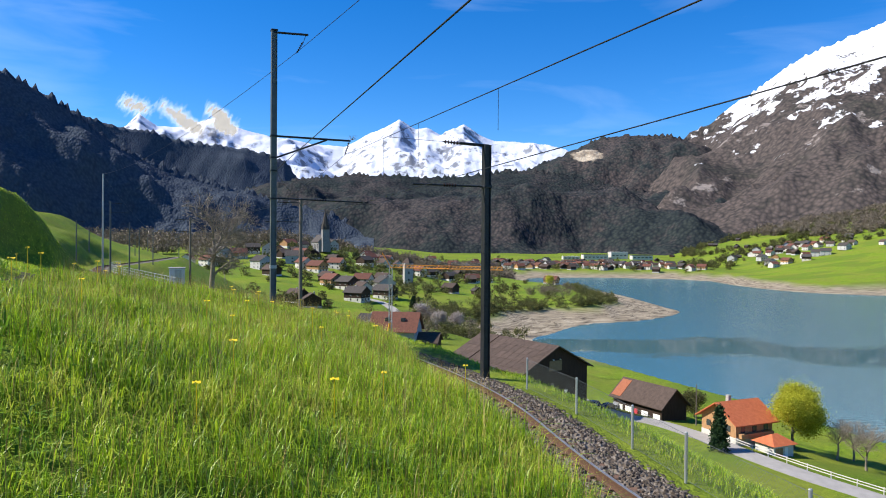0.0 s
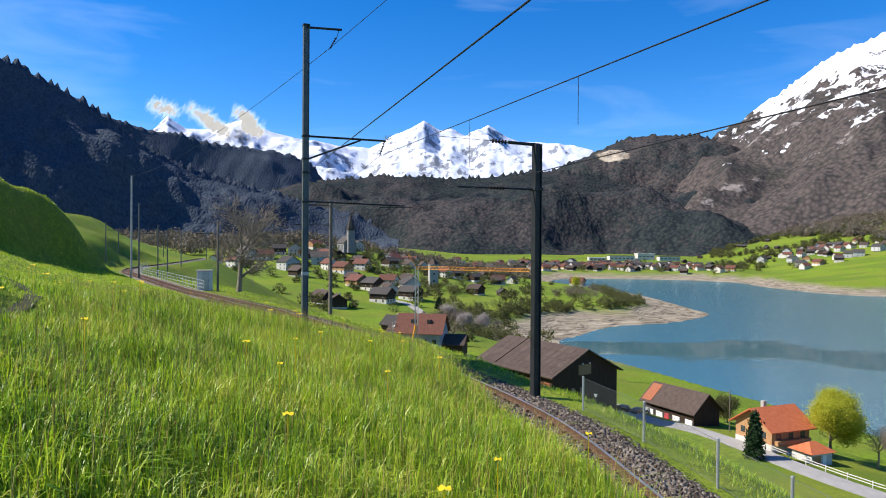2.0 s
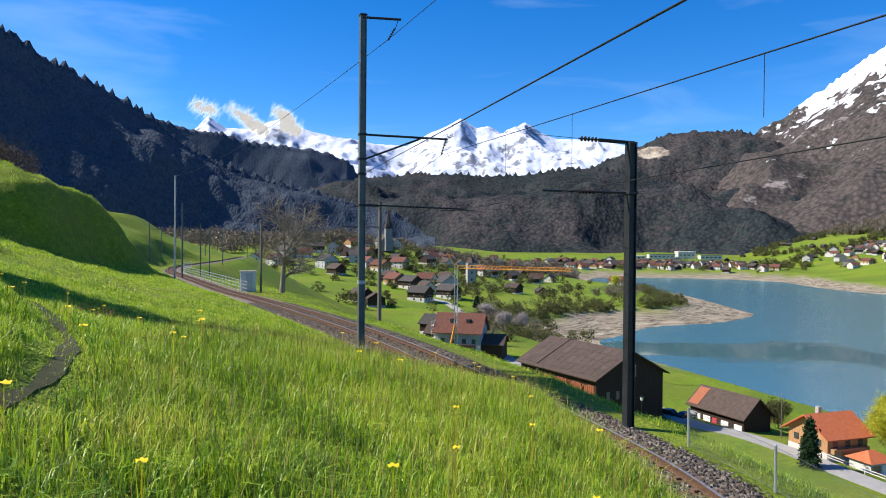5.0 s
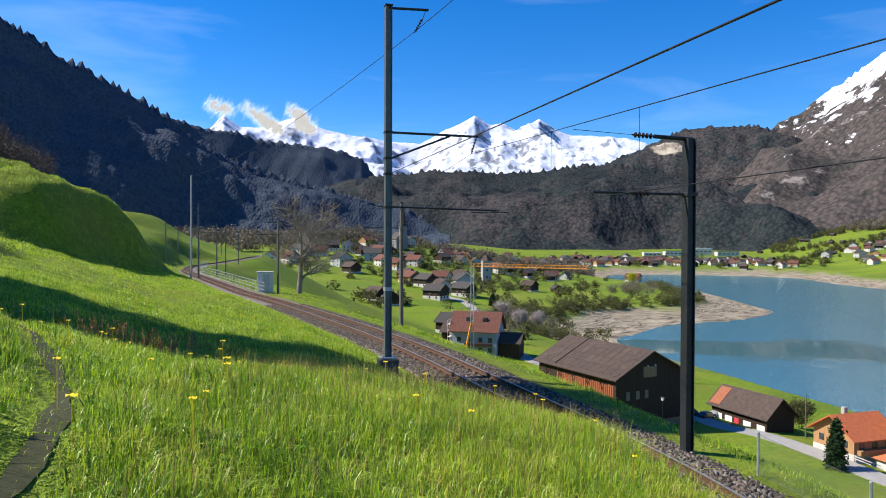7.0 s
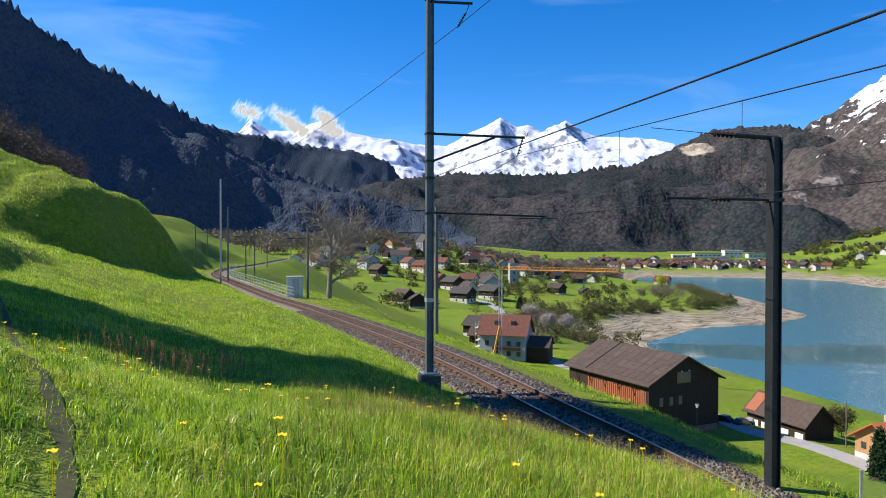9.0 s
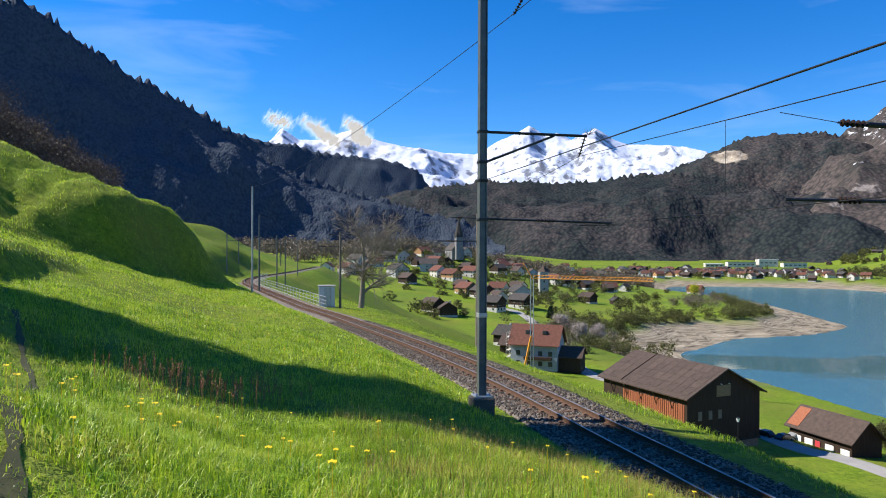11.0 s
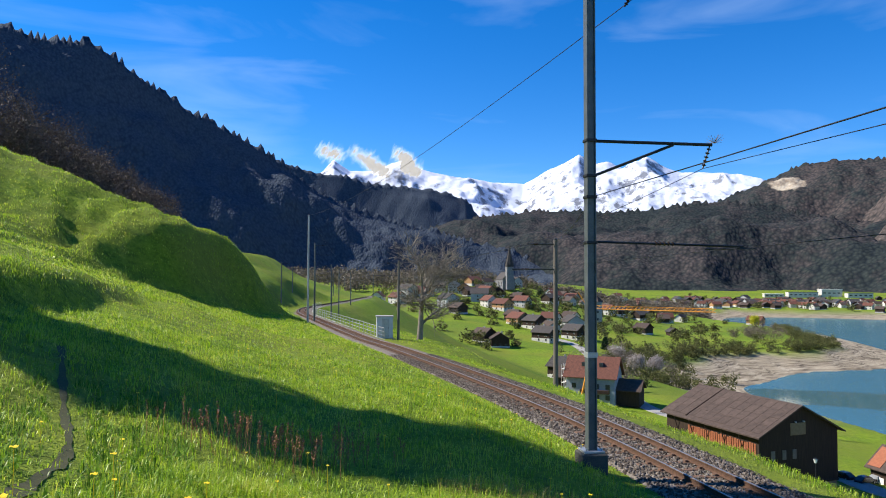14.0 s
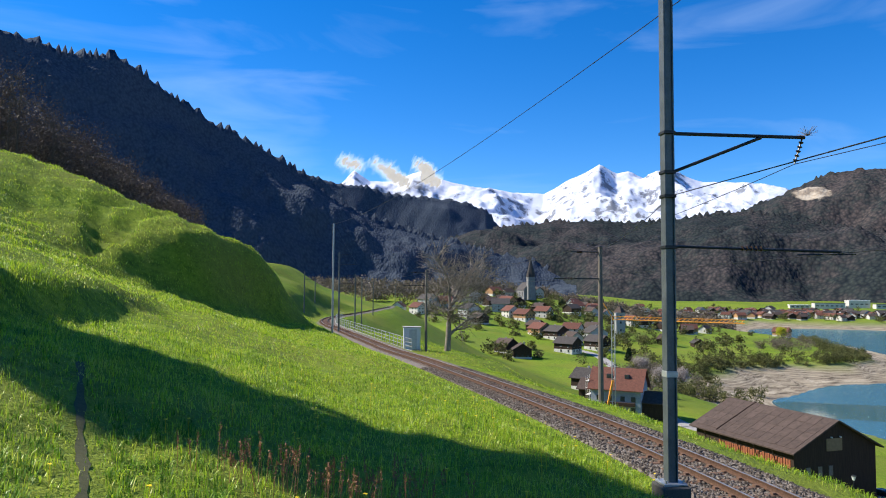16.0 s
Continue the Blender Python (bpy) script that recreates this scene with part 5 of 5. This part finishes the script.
# bushes along the shore, village trees, the bare wood above the meadow
rb = random.Random(5)
shore_b = [(-18 + rb.gauss(0, 12), 330 + rb.gauss(0, 26), rb.uniform(3, 6)) for _ in range(60)]
bank = [(rb.uniform(-60, 110), rb.uniform(330, 640)) for _ in range(2600)]
bank_d = to_shore(np.array([p[0] for p in bank]), np.array([p[1] for p in bank]))
shore_b += [(x, y, rb.uniform(2.5, 6.5)) for (x, y), d in zip(bank, bank_d) if 40 < d < 56 and rb.random() < 0.75]
stuff_tree_mass("shore_bushes", shore_b, 5, 26, 0.4, 0.7, LEAF_BUSH, "olive spring bushes along the shore bank", 11)
brush = [(-36 + rb.gauss(0, 9), 330 + rb.gauss(0, 24), rb.uniform(5, 9)) for _ in range(20)] + [(40 + rb.gauss(0, 6), 520 + rb.uniform(0, 60), rb.uniform(6, 12)) for _ in range(14)]
stuff_tree_mass("brown_thicket", brush, 6, 50, 0.35, 1.0, LEAF_BROWN, "bare brown thicket by the shore", 12)
vt = [(rb.gauss(-110, 70), rb.gauss(560, 110), rb.uniform(3, 8)) for _ in range(240)] + [(rb.gauss(90, 140), rb.gauss(1080, 60), rb.uniform(4, 9)) for _ in range(170)]
vt = [p for p in vt if float(to_shore(np.array([p[0]]), np.array([p[1]]))[0]) > 44]
stuff_tree_mass("village_trees", vt, 6, 18, 0.7, 0.9, LEAF_BUSH, "small trees and gardens between the houses", 13)
vc = [(rb.uniform(-420, -200), rb.uniform(560, 800), rb.uniform(10, 18)) for _ in range(160)] + [(rb.uniform(-210, 20), rb.gauss(860, 60), rb.uniform(7, 14)) for _ in range(150)]
stuff_tree_mass("woodland_edge", vc, 8, 22, 1.1, 1.7, LEAF_BROWN, "bare brown woodland behind the village", 14)
sl = [(x, y, s) for x, y, s in ((rb.uniform(300, 900), rb.uniform(1080, 1700), rb.uniform(5, 11)) for _ in range(1500)) if 0.25 < x / y < 0.62 and (math.sin(x * 0.031 + y * 0.021) > 0.72 or math.sin(x * 0.017 - y * 0.026 + 1) > 0.82)]
hedge = [(rb.uniform(380, 900), rb.uniform(1150, 1700), rb.uniform(9, 16)) for _ in range(900)]
hedge_z = land(np.array([q[0] for q in hedge]), np.array([q[1] for q in hedge]))
hedge = [q for q, z in zip(hedge, hedge_z) if 0.27 < q[0] / q[1] < 0.62 and z > 28 + 14 * math.sin(q[0] * 0.02)]
stuff_tree_mass("slope_wood", hedge, 9, 20, 1.4, 2.0, LEAF_BROWN, "bare brown woods above the far meadows", 16)
stuff_tree_mass("slope_copses", sl, 9, 22, 1.2, 1.5, LEAF_BUSH, "hedges and copses on the far green slope", 15)


def upper_wood():
    rw = random.Random(9)
    segs, pts = [], []
    for q in range(190):
        az, dist = radians(rw.uniform(-66, -39.5)), rw.uniform(120, 185)
        x, y = -4 + math.sin(az) * dist, 14 + math.cos(az) * dist
        h = rw.uniform(11, 17) * (0.3 + 0.8 * min(1, (-math.degrees(az) - 39) / 13))
        z = height(x, y)
        segs.append((Vector((x, y, z - 1)), Vector((x + rw.uniform(-1, 1), y, z + h)), 0.22, 0.04))
        for _ in range(16):
            k = rw.uniform(0.25, 0.95)
            b2 = Vector((x, y, z + h * k))
            e = b2 + Vector((rw.uniform(-1, 1), rw.uniform(-1, 1), rw.uniform(0.2, 1))).normalized() * h * rw.uniform(0.15, 0.35)
            segs.append((b2, e, 0.07, 0.02))
            pts.append(tuple(e))
            pts.append(tuple(b2.lerp(e, 0.6)))
    tagged(new("bare_wood", limb_mesh("bare_wood", segs, STEM_DARK)), "bare brown hillside wood above the meadow", "woodland", kind="stuff")
    tagged(new("wood_twigs", leaves("wood_twigs", pts, 20, 0.2, 0.9, LEAF_DUSK, 17)), "brown twig crowns of the hillside wood", "woodland", kind="stuff")


upper_wood()

for k, (x, y) in enumerate(((-24, 322), (-33, 338), (-16, 340))):
    tree(x, y, 3.4, 3, 0.9, "pale blossoming tree on the shore bank", LEAF_BLOSSOM, 16, 0.3, 0.8, 80 + k, group="blossom trees")
tree(46, 610, 4.2, 3, 0.9, "yellow-green willow on the sandy spit", LEAF_WILLOW, 16, 0.35, 0.9, 90)


def lamp_and_poles():
    x, y = 17.5, 150.0
    z = height(x, y)
    l_ = thing("street_lamp", pose(x, y, z), "slim street lamp with a white lantern below the barn", "street lamp")
    part("post", rod((0, 0, -0.3), (0, 0, -27.2 - z), 0.07, 0.05, 8), STEEL_DARK, l_)
    part("lantern", rod((0, 0, -27.2 - z), (0, 0, -26.5 - z), 0.16, 0.36, 8), WHITE_DOOR, l_)
    part("lantern_cap", rod((0, 0, -26.5 - z), (0, 0, -26.3 - z), 0.4, 0.1, 8), STEEL_DARK, l_)
    for px_, py_, h in ((46.8, 162.5, 9.0), (2.0, 205, 9.0), (50.5, 161, 5.0)):
        z = height(px_, py_)
        p = thing("utility_pole", pose(px_, py_, z), "weathered timber utility pole by the lane", "utility pole", "utility poles")
        part("pole", rod((0, 0, -0.4), (0, 0, h), 0.14, 0.1, 8), WOOD_POLE, p)
        part("cap", rod((0, 0, h), (0, 0, h + 0.08), 0.14, 0.03, 8), STEEL_DARK, p)


lamp_and_poles()
PAINTS = [mottled("dark_car_paint", (0.012, 0.013, 0.016), (0.02, 0.022, 0.026), 2, 0.25, spec=0.6), mottled("silver_car_paint", (0.36, 0.37, 0.38), (0.45, 0.46, 0.47), 2, 0.3, 0.4, spec=0.6)]
TYRE = mottled("tyre_rubber", (0.012, 0.012, 0.012), (0.025, 0.025, 0.025), 6, 0.9)


def car(x, y, rot, paint, label):
    c = thing("car", pose(x, y, height(x, y) + 0.05, 0, 0, rot), label, "car", "parked cars")
    bm = bmesh.new()
    prof = [(-2.1, 0.3), (2.1, 0.3), (2.15, 0.75), (1.2, 0.95), (0.6, 1.45), (-1.1, 1.48), (-1.9, 1.0), (-2.15, 0.8)]
    a = [bm.verts.new((px_, -0.85, pz_)) for px_, pz_ in prof]
    b2 = [bm.verts.new((px_, 0.85, pz_)) for px_, pz_ in prof]
    bm.faces.new(a)
    bm.faces.new(b2[::-1])
    for k in range(8):
        bm.faces.new((a[k], b2[k], b2[(k + 1) % 8], a[(k + 1) % 8]))
    bmesh.ops.recalc_face_normals(bm, faces=bm.faces)
    bmesh.ops.bevel(bm, geom=list(bm.edges), offset=0.07, segments=2, affect="EDGES")
    part("body", bm, paint, c)
    for s in (-1, 1):
        part("side_window", box((1.5, 0.04, 0.36), (-0.25, s * 0.84, 1.2), 0.01), WINDOW, c)
        for wx in (-1.3, 1.3):
            w_ = part("wheel", rod((wx, s * 0.7, 0.32), (wx, s * 0.9, 0.32), 0.32, sides=14), TYRE, c)
            part("rim", rod((wx, s * 0.9, 0.32), (wx, s * 0.92, 0.32), 0.19, sides=10), GALV, w_)
    part("windscreen", box((0.05, 1.3, 0.5), (0.93, 0, 1.2), 0.01, Euler((0, radians(-50), 0)).to_matrix()), WINDOW, c)


car(29.5, 172.5, 40, PAINTS[0], "dark parked car beside the barn")
car(32.5, 176.0, 40, PAINTS[1], "silver parked car beside the barn")
car(26.0, 174.5, 130, PAINTS[0], "dark parked car beside the barn")

# ---- meadow grass ----
GRASS, n, l, b = mat("meadow_grass_blades", 0.42, 0, 0.45)
g = n.new("ShaderNodeNewGeometry")
at = coords(n, l)
drift = maths(n, l, "MULTIPLY", maths(n, l, "SUBTRACT", noise_tex(n, l, 0.8, 4, at, 0.65), 0.5), 1.25)
tone = maths(n, l, "ADD", maths(n, l, "ADD", maths(n, l, "MULTIPLY", g.outputs["Random Per Island"], 0.5), 0.27), drift)
gc = ramp(n, l, tone, [(0.16, (0.06, 0.13, 0.01)), (0.4, (0.24, 0.41, 0.018)), (0.62, (0.44, 0.58, 0.028)), (0.9, (0.58, 0.55, 0.1))])
l.new(gc, b.inputs["Base Color"])
tr = n.new("ShaderNodeBsdfTranslucent")
l.new(gc, tr.inputs["Color"])
ms = n.new("ShaderNodeMixShader")
ms.inputs[0].default_value = 0.45
l.new(b.outputs[0], ms.inputs[1])
l.new(tr.outputs[0], ms.inputs[2])
l.new(ms.outputs[0], n["Material Output"].inputs["Surface"])


def blades(name, x, y, length, width, seed, label, lean=1.25, material=None):
    """Bent three-piece blades standing on the land."""
    r = np.random.RandomState(seed)
    k = len(x)
    z = land(x, y) - 0.02
    az = r.rand(k) * 6.2832
    ln = length * (0.45 + 0.75 * r.rand(k))
    w = width * (0.6 + 0.7 * r.rand(k))
    bend = lean * r.rand(k)
    dx, dy = np.cos(az), np.sin(az)
    sx, sy = -dy * w, dx * w
    mid = np.stack([x + dx * ln * bend * 0.3, y + dy * ln * bend * 0.3, z + ln * 0.58], 1)
    tip = np.stack([x + dx * ln * bend, y + dy * ln * bend, z + ln * (1 - 0.42 * bend)], 1)
    s = np.stack([sx, sy, np.zeros(k)], 1)
    root = np.stack([x, y, z], 1)
    V = np.stack([root - s, root + s, mid + s * 0.8, mid - s * 0.8, tip], 1).reshape(-1, 3)
    o = (np.arange(k) * 5)[:, None]
    loops = np.concatenate([o + np.array([[0, 1, 2, 3]]), o + np.array([[3, 2, 4]])], 1).reshape(-1)
    sizes = np.tile([4, 3], k)
    return tagged(new(name, quick_mesh(name, V, loops, sizes, material or GRASS)), label, "grass", kind="stuff")


def strip(count, ymin, ymax, umin, umax, seed, power=1.0):
    """Random places by their run along the line and metres uphill of it."""
    r = np.random.RandomState(seed)
    run = np.interp(ymin + (ymax - ymin) * r.rand(count) ** power, TRACK[:, 1], RUN)
    u = umin + (umax - umin) * r.rand(count)
    cx, cy = np.interp(run, RUN, TRACK[:, 0]), np.interp(run, RUN, TRACK[:, 1])
    tx, ty = np.interp(run, RUN, TDIR[:, 0]), np.interp(run, RUN, TDIR[:, 1])
    return cx - ty * u, cy + tx * u, u


FOOT = spline(np.array([(2.0, -6), (0.9, 1.5), (-0.3, 7.2), (-2.0, 11.0), (-4.6, 13.9), (-7.3, 16.4), (-9.9, 19.4), (-12.4, 21.7), (-16.2, 25.2)], float), 0.3)


def off_path(x, y):
    return to_line(x, y, FOOT[::6])


def sown(name, count, ymin, ymax, umin, umax, seed, length, width, label, path=True, power=1.0, lean=1.25, material=None):
    x, y, u = strip(count, ymin, ymax, umin, umax, seed, power)
    patch = wave(x, y, 0.7, 2.0) * 0.5 + wave(x, y, 2.2, 5.0) * 0.5
    tuft = wave(x, y, 0.28, 7.0)
    keep = np.random.RandomState(seed + 2).rand(len(x)) < 0.62 + 0.4 * tuft + 0.25 * patch
    hh = length * (1 + 0.35 * patch + 0.22 * tuft)
    if path:
        d = off_path(x, y)
        keep &= np.random.RandomState(seed + 1).rand(len(x)) < smooth(0.0, 0.35, d) + 0.25
        hh = hh * (0.45 + 0.75 * smooth(0.1, 0.45, d))
    return blades(name, x[keep], y[keep], hh[keep], width, seed, label, lean, material)


STRAW, n, l, b = mat("ripening_grass_stems", 0.7, 0, 0.2)
g = n.new("ShaderNodeNewGeometry")
l.new(ramp(n, l, g.outputs["Random Per Island"], [(0.0, (0.2, 0.13, 0.035)), (0.6, (0.36, 0.26, 0.07)), (1.0, (0.5, 0.42, 0.16))]), b.inputs["Base Color"])
HERB = leaf_mat("broad_herb_leaf", (0.05, 0.13, 0.012), (0.2, 0.36, 0.03), 0.35)
sown("tall_grass", 560000, 3, 26, 1.5, 11, 61, 0.17, 0.0032, "tall fresh spring grass of the meadow", power=1.25)
sown("grass_stems", 60000, 3, 27, 1.4, 7.5, 68, 0.3, 0.0013, "thin ripening grass stems along the meadow's edge", lean=0.5, material=STRAW)
hx, hy, hu = strip(90000, -2, 30, 3, 14, 69)
hd = off_path(hx, hy)
near = (hd > 0.2) & (hd < 1.7) & (wave(hx, hy, 0.33, 4.0) > -0.05)
blades("broad_leaves", hx[near], hy[near], np.full(int(near.sum()), 0.19), 0.0085, 70, "broad dark-green meadow herbs beside the footpath", 1.5, HERB)
sown("meadow_grass", 210000, 10, 42, 1.7, 26, 62, 0.16, 0.006, "fresh green meadow grass on the slope")
sown("upper_grass", 130000, 30, 78, 1.8, 40, 63, 0.15, 0.012, "sunlit meadow grass farther up the slope", False)
sown("verge_grass", 60000, 5, 27.5, 1.5, 2.9, 67, 0.3, 0.0036, "tall grass hanging over the cut beside the rails")
sown("bank_grass", 130000, 5, 60, -2.4, -11, 64, 0.16, 0.007, "lush grass on the bank below the track", False)
sown("bank_grass_far", 40000, 40, 110, -2.8, -26, 65, 0.2, 0.018, "grass on the far bank below the track", False)
sown("spur_grass", 130000, 58, 135, 2.2, 42, 66, 0.26, 0.022, "rough grass on the steep spur above the bend", False)

# flowers, sorrel stalks, trodden path
YELLOW = mottled("dandelion_yellow", (0.75, 0.5, 0.01), (0.9, 0.68, 0.02), 20, 0.6)
STALK = mottled("dry_sorrel_brown", (0.22, 0.09, 0.04), (0.4, 0.2, 0.1), 20, 0.8)
SOIL = mottled("trodden_earth", (0.035, 0.042, 0.012), (0.08, 0.078, 0.028), 9, 0.95)


def flower_heads():
    fx, fy, u = strip(230, 4, 40, 2, 13, 71)
    r = np.random.RandomState(72)
    V, F = [], []
    zz = land(fx, fy)
    for x, y, z in zip(fx, fy, zz):
        h = 0.24 + 0.16 * r.rand()
        k = len(V)
        V += [(x - 0.003, y, z), (x + 0.003, y, z), (x + 0.003, y, z + h), (x - 0.003, y, z + h)]
        F.append((k, k + 1, k + 2, k + 3))
        k = len(V)
        V.append((x, y, z + h + 0.008))
        rad = 0.018 + 0.016 * r.rand()
        for q in range(9):
            V.append((x + math.cos(q * 0.698) * rad, y + math.sin(q * 0.698) * rad, z + h + 0.012 * (q % 2)))
        for q in range(9):
            F.append((k, k + 1 + q, k + 1 + (q + 1) % 9))
    return tagged(new("dandelions", mesh_of("dandelions", V, F, YELLOW)), "yellow dandelions scattered in the grass", "flowers", kind="stuff")


flower_heads()


def sorrel():
    r = random.Random(73)
    segs, pts = [], []
    for q in range(95):
        k = r.random()
        x, y = -9.7 + 1.5 * k + r.gauss(0, 0.5), 21.6 + 2.7 * k + r.gauss(0, 0.3)
        z = height(x, y)
        h = r.uniform(0.35, 0.75)
        a = Vector((x, y, z))
        e = a + Vector((r.uniform(-0.1, 0.1), r.uniform(-0.1, 0.1), h))
        segs.append((a, e, 0.004, 0.003))
        for s in range(8):
            pts.append(tuple(a.lerp(e, 0.6 + 0.05 * s)))
    tagged(new("sorrel_stalks", limb_mesh("sorrel_stalks", segs, STALK)), "thin dry brown sorrel stalks above the grass", "grass", kind="stuff")
    tagged(new("sorrel_seed_heads", leaves("sorrel_seed_heads", pts, 4, 0.016, 0.012, STALK, 74)), "rust-brown sorrel seed heads", "grass", kind="stuff")


sorrel()
v, f = [], []


def on_grid(x, y):
    """Height of the ground mesh itself, between its corners."""
    c, r_ = int(np.searchsorted(gx, x)) - 1, int(np.searchsorted(gy, y)) - 1
    a, b2 = (x - gx[c]) / (gx[c + 1] - gx[c]), (y - gy[r_]) / (gy[r_ + 1] - gy[r_])
    return float((GZ[r_, c] * (1 - a) + GZ[r_, c + 1] * a) * (1 - b2) + (GZ[r_ + 1, c] * (1 - a) + GZ[r_ + 1, c + 1] * a) * b2)


fd = np.gradient(FOOT, axis=0)
fd /= np.linalg.norm(fd, axis=1)[:, None]
for k, ((x, y), (dx, dy)) in enumerate(zip(FOOT, fd)):
    wd = 0.06 + 0.02 * math.sin(k * 0.7) + 0.015 * math.sin(k * 1.9)
    for o in (-wd, 0, wd):
        v.append((x + dy * o, y - dx * o, on_grid(x + dy * o, y - dx * o) + 0.012))
for q in range(len(FOOT) - 1):
    for k in range(2):
        f.append((q * 3 + k, q * 3 + k + 1, q * 3 + k + 4, q * 3 + k + 3))
tagged(new("footpath", mesh_of("footpath", v, f, SOIL)), "narrow trodden earth path through the grass", "path", kind="structure")

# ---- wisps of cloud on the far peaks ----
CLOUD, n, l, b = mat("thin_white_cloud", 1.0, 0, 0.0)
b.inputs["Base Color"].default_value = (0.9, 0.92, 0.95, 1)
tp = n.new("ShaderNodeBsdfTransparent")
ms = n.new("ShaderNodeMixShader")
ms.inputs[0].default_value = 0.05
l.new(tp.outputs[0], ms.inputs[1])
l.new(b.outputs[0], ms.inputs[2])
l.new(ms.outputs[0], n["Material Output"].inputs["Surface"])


def cloud(az, el, wide, tall, seed):
    r = np.random.RandomState(seed)
    k = r.rand(90)
    a = np.radians(az + wide * (k - 0.5) + r.normal(0, 0.16, 90))
    e = np.radians(el + tall * (0.5 - k) + r.normal(0, 0.13, 90))
    d = 4050.0
    pts = np.stack([np.sin(a) * np.cos(e) * d, np.cos(a) * np.cos(e) * d, np.sin(e) * d + 4], 1)
    c = np.repeat(pts, 5, 0) + r.normal(0, 14.0, (450, 3))
    face = np.array((-0.62, -0.6, 0.5)) + r.normal(0, 0.12, (450, 3))       # flakes all tilted to the sun and the view, so the wisp's brightness is built in
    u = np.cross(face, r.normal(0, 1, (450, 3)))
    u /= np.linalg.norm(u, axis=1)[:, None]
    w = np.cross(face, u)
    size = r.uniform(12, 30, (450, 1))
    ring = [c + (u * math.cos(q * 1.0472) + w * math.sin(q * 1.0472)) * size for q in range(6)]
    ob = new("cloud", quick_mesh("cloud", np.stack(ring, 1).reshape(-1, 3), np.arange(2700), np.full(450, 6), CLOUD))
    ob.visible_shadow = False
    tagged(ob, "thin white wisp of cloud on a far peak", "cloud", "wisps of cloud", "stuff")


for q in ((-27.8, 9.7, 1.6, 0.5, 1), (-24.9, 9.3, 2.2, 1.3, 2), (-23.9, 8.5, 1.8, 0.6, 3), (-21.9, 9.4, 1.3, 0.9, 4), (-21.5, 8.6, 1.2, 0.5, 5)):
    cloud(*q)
